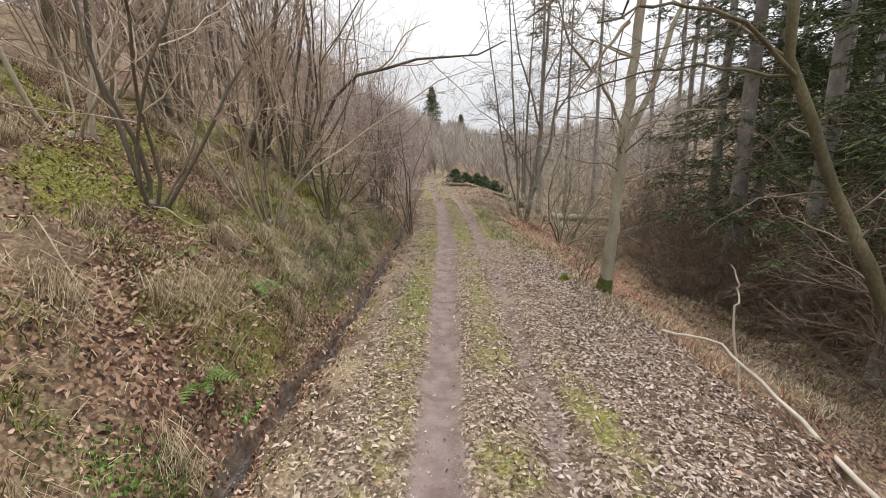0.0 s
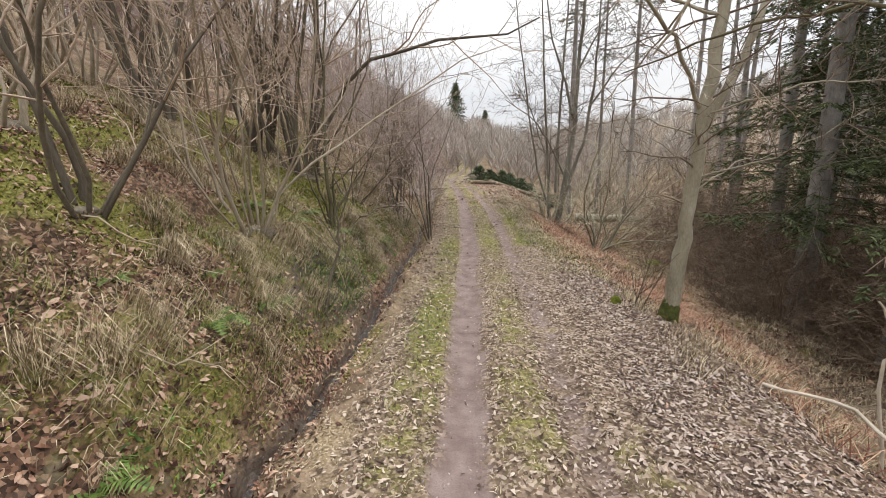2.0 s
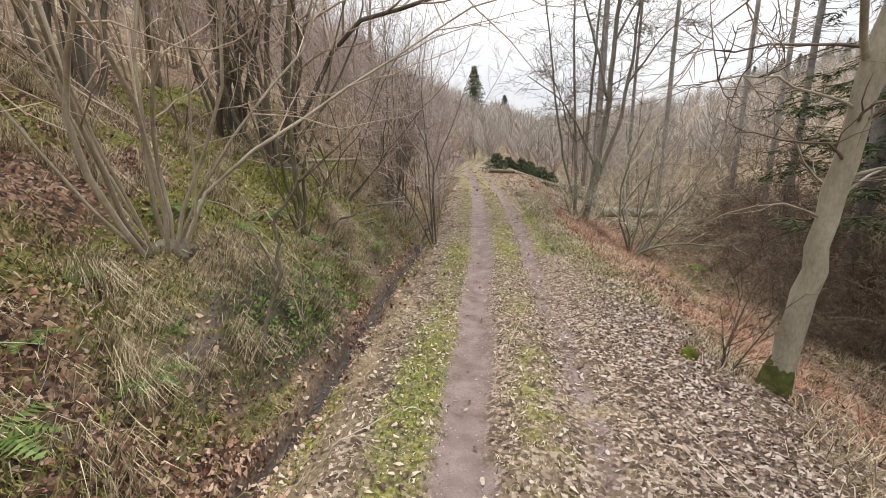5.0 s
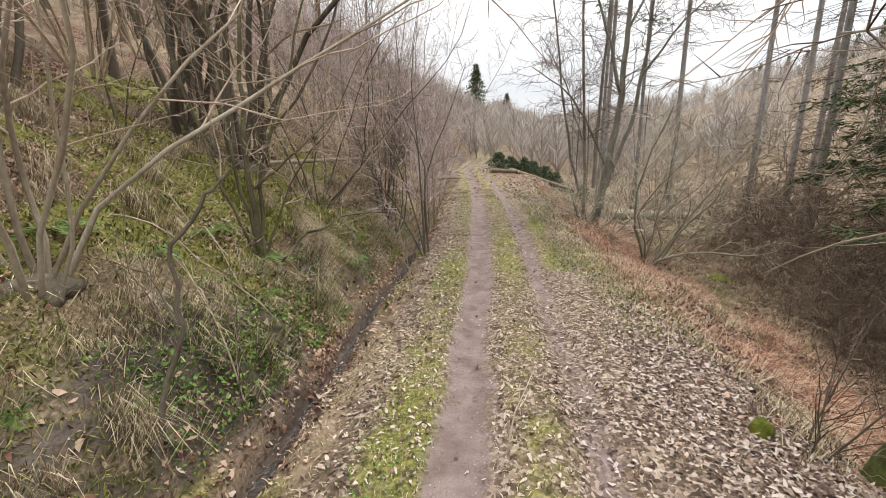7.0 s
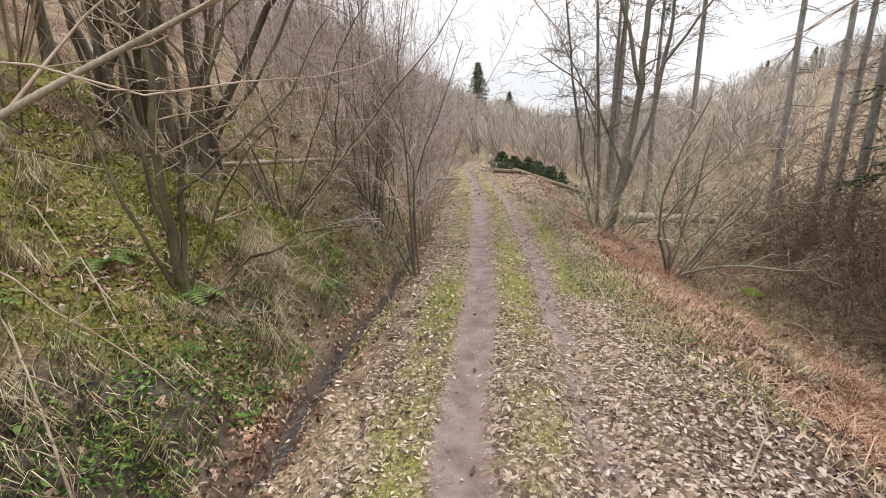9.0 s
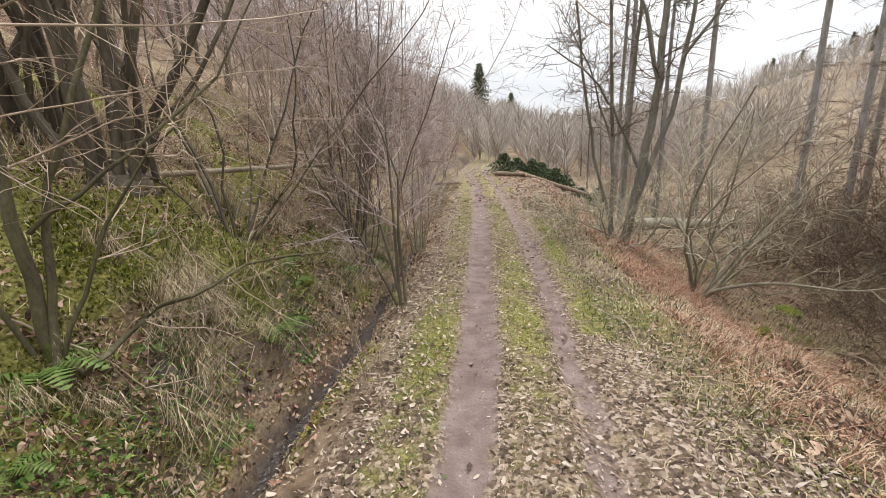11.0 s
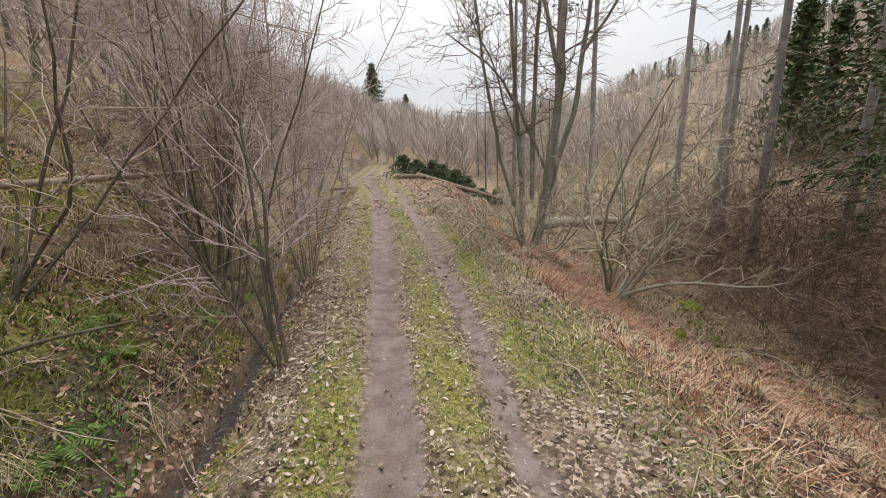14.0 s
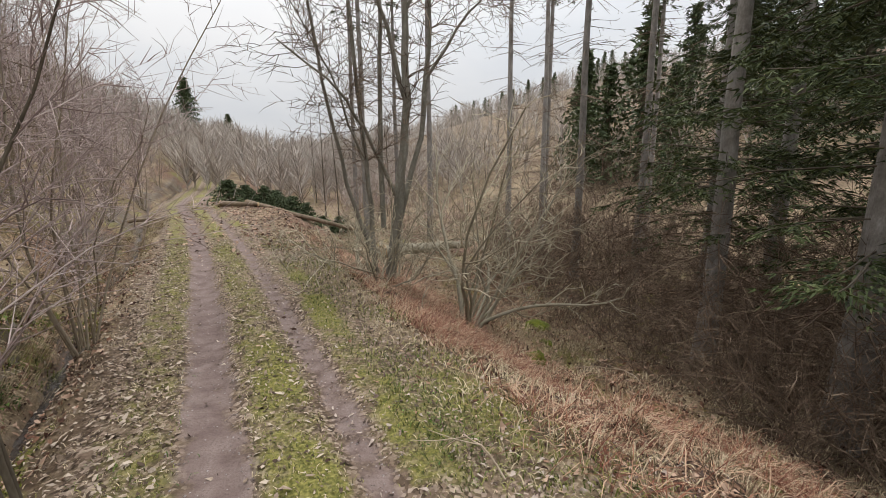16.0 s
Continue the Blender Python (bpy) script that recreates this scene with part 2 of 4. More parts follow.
GROUND = ground_material()
WATER = bpy.data.materials.new("ditch_water")
WATER.use_nodes = True
_b = WATER.node_tree.nodes["Principled BSDF"]
_b.inputs["Base Color"].default_value = (.045, .034, .028, 1)
_b.inputs["Roughness"].default_value = .12
_c = WATER.node_tree.nodes.new("ShaderNodeTexCoord")
_w = WATER.node_tree.nodes.new("ShaderNodeTexNoise")
_w.inputs["Scale"].default_value, _w.inputs["Detail"].default_value = 26, 4
WATER.node_tree.links.new(_c.outputs["Object"], _w.inputs["Vector"])
_v = WATER.node_tree.nodes.new("ShaderNodeBump")
_v.inputs["Strength"].default_value, _v.inputs["Distance"].default_value = .9, .03
WATER.node_tree.links.new(_w.outputs["Fac"], _v.inputs["Height"])
WATER.node_tree.links.new(_v.outputs[0], _b.inputs["Normal"])


# ---- the lie of the land ----
def vnoise(x, y, seed=0):
    """Smooth value noise, -1 to 1, on arrays."""
    x, y = np.asarray(x, float), np.asarray(y, float)
    ix, iy = np.floor(x), np.floor(y)
    fx, fy = x - ix, y - iy
    fx, fy = fx * fx * (3 - 2 * fx), fy * fy * (3 - 2 * fy)

    def h(a, b):
        v = np.sin(a * 127.1 + b * 311.7 + seed * 74.7) * 43758.5453
        return v - np.floor(v)
    a, b_, c, d = h(ix, iy), h(ix + 1, iy), h(ix, iy + 1), h(ix + 1, iy + 1)
    return 2 * (a + (b_ - a) * fx + (c - a) * fy + (a - b_ - c + d) * fx * fy) - 1


def step(a, b, v):
    t = np.clip((np.asarray(v, float) - a) / (b - a), 0, 1)
    return t * t * (3 - 2 * t)


def path_x(y):
    """The middle of the trodden path."""
    y = np.asarray(y, float)
    q = np.clip(y - 6, 0, 24)
    return 0.13 - 0.0027 * q * q + np.clip(y - 30, 0, 40) * 0.02


def ditch_line(y):
    """How far the ditch strays from its usual line."""
    y = np.asarray(y, float)
    return .10 * vnoise(y * .7, 0 * y, 5) + .075 * vnoise(y * 2.3, 0 * y, 6) + .02 * vnoise(y * 6.1, 0 * y, 8)


def ground_z(x, y):
    x, y = np.asarray(x, float), np.asarray(y, float)
    o = x - path_x(y)
    far = step(40, 80, y)
    ditch_w = ditch_line(y)
    u = np.clip(-1.42 + ditch_w - o, 0, None)
    steep = 0.5 * (1 - step(4.5, 8.5, y)) + 0.12 * vnoise(y * .7, y * 0, 9)
    up = np.minimum(u, 4)
    bank = 0.60 * up + .27 * step(4.5, 8.5, y) * (1 - np.exp(-up / .8)) + steep * (1 - np.exp(-up / .4)) + .40 * np.clip(u - 4, 0, 36) + .12 * np.clip(u - 40, 0, 400)
    lump = vnoise(x * 1.3, y * 1.3, 1) * .13 + vnoise(x * 3.4, y * 3.4, 2) * .11 + vnoise(x * 7, y * 7, 3) * .055
    bank = bank + lump * step(-.1, .45, u) * (1 + .8 * step(5, 20, u))
    cut = o + 1.22 - ditch_w
    ditch = -.20 * np.exp(-np.abs(cut / (.10 + .025 * vnoise(y * 3.1, 0 * y, 13))) ** 4) - .13 * np.exp(-np.abs(cut / .34) ** 2.4) + vnoise(x * 6, y * 4, 12) * .06 * np.exp(-((np.abs(cut) - .3) / .14) ** 2)
    v = np.clip(x - 1.8 - .35 * step(10, 6, y) - .2 * vnoise(y * .4, 0 * y, 7), 0, None)
    fall = -1.65 * (1 - np.exp(-(v / 2.0) ** 1.4))
    fall = fall + (lump * 1.1) * step(.1, 1, v)
    right = np.clip(x - 16, 0, None)
    ridge = .33 * np.minimum(right, 60) + .05 * np.clip(right - 60, 0, 300)
    ridge = ridge * (1 - .8 * step(70, 170, y)) * (1 - .5 * step(10, -60, y))
    head = 4.0 * step(40, 95, y) + 7 * step(95, 220, y)
    flat = vnoise(x * 5, y * 5, 4) * .012 + vnoise(x * 1.1, y * 1.1, 6) * .02
    ruts = -.035 * np.exp(-(o / .16) ** 4) - .035 * np.exp(-((o - .79) / .13) ** 4) + .03 * np.exp(-((o - .42) / .2) ** 2)
    return bank + ditch + fall + ridge + head * (1 - .4 * step(5, 40, np.abs(x - 2))) + flat + ruts * (1 - far)


def gz(x, y):
    return float(ground_z(x, y))


def spaced(lo, hi, near_lo, near_hi, fine, grow):
    mid = list(np.arange(near_lo, near_hi, fine))
    out, s, v = [], fine, near_hi
    while v < hi:
        out.append(v)
        s *= grow
        v += s
    out.append(hi)
    left, s, v = [], fine, near_lo
    while v > lo:
        s *= grow
        v -= s
        left.append(max(v, lo))
    return np.array(left[::-1] + mid + out)


def mesh_of(name, verts, faces, mat, smooth=True, attributes=None):
    """A mesh from arrays: faces all triangles or all quads."""
    faces = np.asarray(faces, np.int32)
    me = bpy.data.meshes.new(name)
    k = faces.shape[1]
    me.vertices.add(len(verts))
    me.vertices.foreach_set("co", np.asarray(verts, np.float32).ravel())
    me.loops.add(faces.size)
    me.loops.foreach_set("vertex_index", faces.ravel())
    me.polygons.add(len(faces))
    me.polygons.foreach_set("loop_start", np.arange(0, faces.size, k, dtype=np.int32))
    me.polygons.foreach_set("use_smooth", np.full(len(faces), smooth))
    for key, value in (attributes or {}).items():
        me.attributes.new(key, "FLOAT", "POINT").data.foreach_set("value", np.asarray(value, np.float32))
    me.update(calc_edges=True)
    me.validate()
    me.materials.append(mat)
    return me


def zones(x, y):
    o = x - path_x(y)
    n1, n2 = vnoise(x * 1.6, y * 1.6, 21), vnoise(x * .7, y * .7, 22)
    w1, w2 = .035 * vnoise(y * 1.9, 0 * y, 25), .04 * vnoise(y * 1.6, 0 * y, 26)
    bare = np.exp(-((o + w1) / (.175 + .03 * vnoise(y * 2.7, 0 * y, 27))) ** 4) * .95
    bare = np.maximum(bare, (.50 + .26 * step(8.5, 10, y)) * np.exp(-((o - .79 + w2) / .105) ** 4))
    bare = bare * (1 - .9 * step(32, 40, y))
    verge = np.exp(-((o + .36) / .24) ** 4) * (.32 + .45 * (np.exp(-((y - 6.6) / 1.5) ** 2) + np.exp(-((y - 10.2) / .9) ** 2)) + .25 * step(11, 16, y))
    strip = np.exp(-((o - .44) / .23) ** 4) * (.16 + .42 * step(8, 11, y) + .4 * n1)
    edge = np.exp(-((o - 1.13 - .10 * n2) / .19) ** 4) * (.06 + (.34 + .65 * n1) * step(8.5, 10, y) + .5 * np.exp(-((y - 3.6) / .8) ** 2))
    hill = step(3.2, 5.2, y + .5 * n1) * step(-1.35, -1.7, o) * step(-8, -5, x) * (.35 + .65 * step(15, 12, y)) * (.40 + 1.15 * n1 + .6 * n2) * (.8 + .2 * step(3.8, 6, y)) + .75 * np.exp(-((x + 2.5) / .75) ** 2 - ((y - 9.3) / 1.2) ** 2)
    edge = edge + .8 * np.exp(-((x - 1.75) / .4) ** 2 - ((y - 11.0) / .7) ** 2)
    low = step(2.3, 3.5, x) * (.12 + .45 * n1)
    rim = .75 * np.exp(-((np.abs(o + 1.22 - ditch_line(y)) - .21) / .08) ** 2) * np.clip(.35 + 1.3 * vnoise(x * 1.3, y * 1.3, 28), 0, 1)
    green = np.clip(verge + strip + edge + hill + low + rim, 0, 1)
    litter = np.clip(.68 * step(-1.0, -.6, o) * step(2.6, 1.0, o) + .35 * step(.9, 1.3, o) * step(10.5, 8, y) + .25 * step(-1.4, -2, o) * n2 + step(3.4, 4.5, x) * .3, 0, 1)
    rust = np.clip(step(-.75, -1.3, o) * (.68 + .55 * vnoise(x * 1.1, y * 1.1, 23) - .22 * step(5, 8, y)) + .6 * np.exp(-((x - 2.75) / .55) ** 2) * step(8, 10, y) + step(1.4, 2.4, x) * (.42 + .3 * n2), 0, 1)
    wet = np.clip(np.exp(-((o + 1.22 - ditch_line(y)) / .105) ** 4) * (.7 + .3 * vnoise(y * .8, 0 * y, 33)), 0, 1)
    mud = .95 * np.exp(-((x + 1.58) / .32) ** 2 - ((y - 7.25) / .6) ** 2)
    mud = mud + step(-1.3, -1.5, o) * step(-2.3, -1.8, o) * np.clip(.55 + 1.1 * vnoise(x * 1.5, y * 1.1, 41), 0, .55) * (.4 + .6 * step(4, 6, y))
    wet = np.clip(wet + mud, 0, 1)
    out = step(13, 20, np.abs(x))
    green, litter, rust = green * (1 - out), np.maximum(litter * (1 - out), .3 * out), rust * (1 - out) + .15 * out
    return dict(bare=bare, green=green, litter=litter, rust=rust, wet=wet)


xs = spaced(-700, 700, -4.2, 4.8, .05, 1.1)
ys = spaced(-300, 1500, 0.8, 15.0, .07, 1.07)
gx, gy = np.meshgrid(xs, ys)
gx, gy = gx.ravel(), gy.ravel()
nx, ny = len(xs), len(ys)
i0 = (np.arange(ny - 1)[:, None] * nx + np.arange(nx - 1)[None, :]).ravel()
ground = new("ground", mesh_of("ground", np.c_[gx, gy, ground_z(gx, gy)], np.c_[i0, i0 + 1, i0 + nx + 1, i0 + nx], GROUND, True, zones(gx, gy)))
tagged(ground, "woodland ground with a trodden earth path, ditch and leafy banks", "ground", kind="structure")

# water lying in the bottom of the ditch
wy = np.arange(1, 30, .08)
wx = path_x(wy) - 1.22 + ditch_line(wy)
hw = .07 + .025 * vnoise(wy * 2.1, 0 * wy, 37)
wv = np.concatenate([np.c_[wx - hw, wy, 0 * wy - .305], np.c_[wx + hw, wy, 0 * wy - .305]])
k = np.arange(len(wy) - 1)
water = new("water", mesh_of("water", wv, np.c_[k, k + len(wy), k + len(wy) + 1, k + 1], WATER))
tagged(water, "shallow dark water trickling along the ditch", "water", kind="structure")


# ---- building plants ----
class Tubes:
    """Collects tapered tubes into one mesh."""

    def __init__(self):
        self.v, self.f = [], []

    def add(self, pts, rads, sides):
        start, n = len(self.v), len(pts)
        for k_, p in enumerate(pts):
            d = (pts[min(k_ + 1, n - 1)] - pts[max(k_ - 1, 0)]).normalized()
            a = d.cross(Vector((0.31, 0.87, 0.39)))
            a.normalize()
            b = d.cross(a)
            for s in range(sides):
                w = 2 * math.pi * s / sides
                self.v.append(p + (a * math.cos(w) + b * math.sin(w)) * rads[k_])
        for k_ in range(n - 1):
            for s in range(sides):
                q = start + k_ * sides
                t = (s + 1) % sides
                self.f.append((q + s, q + t, q + sides + t, q + sides + s))

    def mesh(self, name, mat):
        return mesh_of(name, [tuple(v) for v in self.v], self.f, mat)


def part(name, data, parent, label=""):
    ob = new(name, data)
    ob.parent = parent
    return tagged(ob, label)


def thing(name, label, category, group=""):
    ob = new(name)
    ob.empty_display_size = .1
    return tagged(ob, label, category, group)


def twist(rng, d, amount):
    v = Vector((rng.gauss(0, 1), rng.gauss(0, 1), rng.gauss(0, 1))) * amount
    return (d + v).normalized()


def grow(out, rng, p, d, length, r, level, spec, keep=None):
    """One shoot and all that grows from it. out: a Tubes for each level."""
    segs = spec["segs"][level]
    pts, rads, dirs = [p.copy()], [r], [d.copy()]
    tip = spec.get("tip", .25)
    for k_ in range(segs):
        d = twist(rng, d, spec["wob"][level])
        d = (d + Vector((0, 0, spec["up"][level]))).normalized()
        p = p + d * (length / segs)
        pts.append(p.copy())
        dirs.append(d.copy())
        rads.append(r * (1 - (1 - tip) * (k_ + 1) / segs))
    if keep and not all(keep(q) for q in pts):
        return
    out[level].add(pts, rads, spec["sides"][level])
    if level + 1 >= len(spec["segs"]):
        return
    count = spec["n"][level]
    for c in range(count):
        s = spec["from"][level] + (1 - spec["from"][level]) * (c + rng.random()) / count
        f = min(s * segs, segs - 1e-3)
        i, w = int(f), f - int(f)
        at = pts[i].lerp(pts[i + 1], w)
        axis = dirs[i + 1]
        side = axis.cross(Vector((rng.gauss(0, 1), rng.gauss(0, 1), rng.gauss(0, 1))))
        if side.length < 1e-4:
            continue
        ang = radians(spec["ang"][level] * rng.uniform(.7, 1.25))
        nd = (axis * math.cos(ang) + side.normalized() * math.sin(ang)).normalized()
        nl = length * spec["ratio"][level] * (1.15 - .75 * s) * rng.uniform(.6, 1.2)
        nr = max(spec["rmin"], (r * (1 - (1 - tip) * s)) * spec["rr"][level])
        grow(out, rng, at, nd, nl, nr, level + 1, spec, keep)


COPPICE = dict(segs=[9, 6, 3], wob=[.15, .19, .2], up=[.04, .05, .03], sides=[6, 4, 3], n=[9, 6], **{"from": [.27, .12]}, ang=[50, 46], ratio=[.46, .46], rr=[.55, .6], rmin=.0035)
BANK = dict(segs=[7, 4, 2], wob=[.09, .15, .18], up=[.04, .06, .03], sides=[5, 3, 3], n=[11, 7], **{"from": [.32, .12]}, ang=[46, 46], ratio=[.46, .48], rr=[.5, .6], rmin=.0036)
POLE = dict(segs=[9, 5, 2], wob=[.035, .13, .16], up=[.05, .06, .04], sides=[6, 3, 3], n=[22, 9], **{"from": [.18, .15]}, ang=[55, 45], ratio=[.30, .42], rr=[.40, .6], rmin=.0055)
ALDER = dict(segs=[10, 6, 3], wob=[.05, .11, .15], up=[.03, .04, .05], sides=[7, 4, 3], n=[15, 15], **{"from": [.12, .10]}, ang=[56, 46], ratio=[.33, .42], rr=[.42, .6], rmin=.0055)
THORN = dict(segs=[7, 4, 2], wob=[.06, .12, .18], up=[.045, .035, .03], sides=[5, 3, 3], n=[14, 7], **{"from": [.22, .12]}, ang=[52, 46], ratio=[.34, .45], rr=[.5, .6], rmin=.0032)
BRUSH = dict(segs=[5, 3, 2], wob=[.12, .2, .25], up=[.015, .0, -.02], sides=[3, 3, 3], n=[8, 5], **{"from": [.08, .15]}, ang=[50, 50], ratio=[.5, .5], rr=[.6, .65], rmin=.0055)
HEDGE = dict(THORN, n=[20, 9], ang=[50, 46], rmin=.0036, wob=[.13, .17, .2])
SAPLING = dict(BRUSH, rmin=.003, ang=[42, 45], up=[.04, .04, .03])


def coppice(name, label, rng, stems, height, r, spread, mats, spec=BANK, lean=(0, 0), keep=None, group="", moss=False, base_r=.12):
    """A many-stemmed shrub: each stem with its boughs is a part, the fine twigs another."""
    root = thing(name, label, "shrub", group)
    twigs = Tubes()
    for s in range(stems):
        a = 2 * math.pi * (s + rng.random() * .8) / stems
        tilt = radians(rng.uniform(.25, 1.0) * spread)
        d = Vector((math.cos(a) * math.sin(tilt) + lean[0], math.sin(a) * math.sin(tilt) + lean[1], math.cos(tilt))).normalized()
        wood = Tubes()
        base = Vector((math.cos(a), math.sin(a), 0)) * base_r * rng.uniform(.3, 1) + Vector((0, 0, -.12))
        grow([wood, twigs, twigs], rng, base, d, height * rng.uniform(.55, 1.1), r * rng.uniform(.55, 1.15), 0, spec, keep)
        if wood.v:
            part("stem", wood.mesh("stem", mats[0]), root)
    if twigs.v:
        part("crown", twigs.mesh("crown", mats[1]), root, "fine bare twigs")
    if not base_r:
        return root
    stool = bmesh.new()
    bmesh.ops.create_icosphere(stool, subdivisions=3, radius=1)
    for v in stool.verts:
        w = 1 + .35 * noise.noise(v.co * 2.3 + Vector((stems, 0, 0))) + .16 * noise.noise(v.co * 7 + Vector((0, stems, 0)))
        v.co = Vector((v.co.x * base_r * w, v.co.y * base_r * w, v.co.z * base_r * .6 * w - base_r * .5))
    me = bpy.data.meshes.new("stool")
    stool.to_mesh(me)
    stool.free()
    me.materials.append(MOSS if moss else BARK_DARK)
    me.polygons.foreach_set("use_smooth", np.full(len(me.polygons), True))
    part("stool", me, root, "mossy woody stool" if moss else "dark woody stool")
    return root


def bare_tree(name, label, rng, height, r, mats, spec=POLE, lean=(0, 0, 1), group="", keep=None):
    """A single-trunk leafless tree: trunk, boughs and twigs."""
    root = thing(name, label, "tree", group)
    trunk, boughs, twigs = Tubes(), Tubes(), Tubes()
    grow([trunk, boughs, twigs], rng, Vector((0, 0, -.15)), Vector(lean).normalized(), height, r, 0, spec, keep)
    trunk.add([Vector((0, 0, -.15)), Vector(lean).normalized() * .12, Vector(lean).normalized() * .5], [r * 1.5, r * 1.15, r * .96], 8)
    part("trunk", trunk.mesh("trunk", mats[0]), root)
    part("branchwork", boughs.mesh("branchwork", mats[0]), root)
    part("crown", twigs.mesh("crown", mats[1]), root, "crown of fine bare twigs")
    return root


def place(ob, x, y, turn=0, size=1.0, sink=0.0, tilt=(0, 0)):
    ob.matrix_basis = pose(x, y, gz(x, y) - sink, tilt[0], tilt[1], turn) @ Matrix.Scale(size, 4)
    return ob


def again(ob, x, y, turn=0, size=1.0, sink=0.0, label=""):
    s = ob.scale.copy()
    c = copy_thing(ob, pose(x, y, gz(x, y) - sink, 0, 0, turn) @ Matrix.Scale(size / s[0], 4))
    return tagged(c, label)


def clear_of_walk(at):
    """Keeps boughs out of the walker's way."""
    def ok(q):
        x, y, z = q.x + at[0], q.y + at[1], q.z + at[2]
        return not (-.35 < x < .95 and y < 10.5 and .3 < z < 2.3)
    return ok


def spruce(name, label, rng, height, r, first_green, group="", whorls=26, reach=2.2, dense=1.0):
    """A forest spruce: straight trunk, dead lower boughs, drooping green boughs above."""
    root = thing(name, label, "tree", group)
    trunk, dead, wood = Tubes(), Tubes(), Tubes()
    n = 9
    trunk.add([Vector((.02 * math.sin(k_), .02 * math.cos(k_ * 2), -.2 + (height + .2) * k_ / n)) for k_ in range(n + 1)], [r * (1.25 if k_ == 0 else 1) * (1 - .9 * k_ / n) for k_ in range(n + 1)], 9)
    nv, nf = [], []
    for w in range(whorls):
        z = .5 + (height - .6) * ((w + rng.random()) / whorls) ** 1.05
        live = z > first_green
        span = reach * (1 - .85 * z / height) * (1.0 if live else .9)
        for b in range(rng.randint(4, 6)):
            z += rng.uniform(-.18, .18)
            a = rng.random() * 2 * math.pi
            length = span * rng.uniform(.6, 1.1)
            d = Vector((math.cos(a), math.sin(a), rng.uniform(-.15, .25) if live else rng.uniform(-.35, .1))).normalized()
            p, pts = Vector((0, 0, z)), []
            for s in range(5):
                pts.append(p.copy())
                d = (twist(rng, d, .06) + Vector((0, 0, -.07 if s < 3 else .06))).normalized()
                p = p + d * length / 4
            br = .006 + .008 * length / 2
            (wood if live else dead).add(pts, [br * (1 - .18 * s) for s in range(5)], 4)
            for t in range(int((13 if live else 8) * dense * max(.6, length / 1.5))):
                f = rng.uniform(.12, 1) * 3.99
                q = pts[int(f)].lerp(pts[int(f) + 1], f - int(f))
                ax = (pts[int(f) + 1] - pts[int(f)]).normalized()
                side = ax.cross(Vector((0, 0, 1))).normalized() * rng.choice((-1, 1))
                td = (ax * .6 + side + Vector((0, 0, rng.uniform(-.75, .05)))).normalized()
                tl = rng.uniform(.18, .5) * (1 if live else .9) * max(.5, min(1.2, length / 1.6))
                if not live:
                    m1 = q + twist(rng, td, .2) * tl * .5
                    dead.add([q, m1, m1 + twist(rng, td, .3) * tl * .5], [.006, .005, .003], 3)
                    continue
                for s in range(5):
                    c = q + td * tl * (s + .5) / 5
                    for e in (-1, 1, rng.choice((-1, 1))):
                        nd = (td * .7 + side.cross(td) * rng.uniform(-.5, .5) + td.cross(Vector((0, 0, 1))) * e * .8 + Vector((0, 0, rng.uniform(-.5, .15)))).normalized()
                        wv_ = nd.cross(Vector((rng.gauss(0, 1), rng.gauss(0, 1), rng.gauss(0, 1)))).normalized() * .013
                        i_ = len(nv)
                        ln = rng.uniform(.06, .13)
                        nv.extend([c - wv_, c + wv_, c + nd * ln])
                        nf.append((i_, i_ + 1, i_ + 2))
    part("trunk", trunk.mesh("trunk", BARK_SPRUCE), root)
    if dead.v:
        tagged(part("dead_branchwork", dead.mesh("dead_branchwork", TWIG_DEAD), root), "dead grey lower boughs", kind="stuff")
    tagged(part("branchwork", wood.mesh("branchwork", BARK_DARK), root), kind="stuff")
    part("crown", mesh_of("crown", [tuple(v) for v in nv], nf, NEEDLE, False), root, "dark green needle sprays")
    return root


# ---- named shrubs and trees beside the path ----
def hero(x, y, seed, make, size=1.0, turn=0, sink=0.0):
    rng = random.Random(seed)
    z = gz(x, y) - sink
    ob = make(rng, clear_of_walk((x, y, z)))
    return place(ob, x, y, turn, size, sink)


MIX = (STEM_TAN, TWIG)
hero(-2.70, 5.0, 11, lambda r, k: coppice("hazel_shrub", "leafless hazel with a few bent grey-brown stems on the bank", r, 6, 4.0, .025, 46, (BARK_DARK, TWIG), spec=COPPICE, keep=k, base_r=.10))
hero(-2.28, 6.60, 12, lambda r, k: coppice("hazel_shrub", "large leafless hazel stool with many long tan stems", r, 14, 4.6, .021, 38, (BARK, TWIG), spec=COPPICE, keep=k, base_r=.20))
hero(-2.31, 10.65, 14, lambda r, k: coppice("hazel_shrub", "dark leafless hazel with spreading boughs", r, 9, 3.4, .017, 50, (BARK_DARK, TWIG), spec=dict(COPPICE, n=[12, 8], rmin=.0028), keep=k, base_r=.11))
hero(-1.85, 12.6, 15, lambda r, k: coppice("hawthorn_shrub", "dense dark twiggy thorn shrub by the ditch", r, 6, 3.9, .020, 17, (BARK_DARK, TWIG_DARK), spec=HEDGE, keep=k, base_r=.10))
hero(-.76, 11.11, 16, lambda r, k: coppice("thorn_shrub", "slender dark shrub with mossy foot on the ditch edge", r, 5, 3.9, .019, 9, (BARK_DARK, TWIG_PURPLE), spec=HEDGE, lean=(-.10, .05), keep=k, base_r=.06, moss=True))
hero(-.66, 9.55, 17, lambda r, k: coppice("sapling", "thin leafless sapling on the ditch edge", r, 1, 1.5, .008, 6, (BARK, TWIG), spec=SAPLING, keep=k, base_r=.03, moss=True))
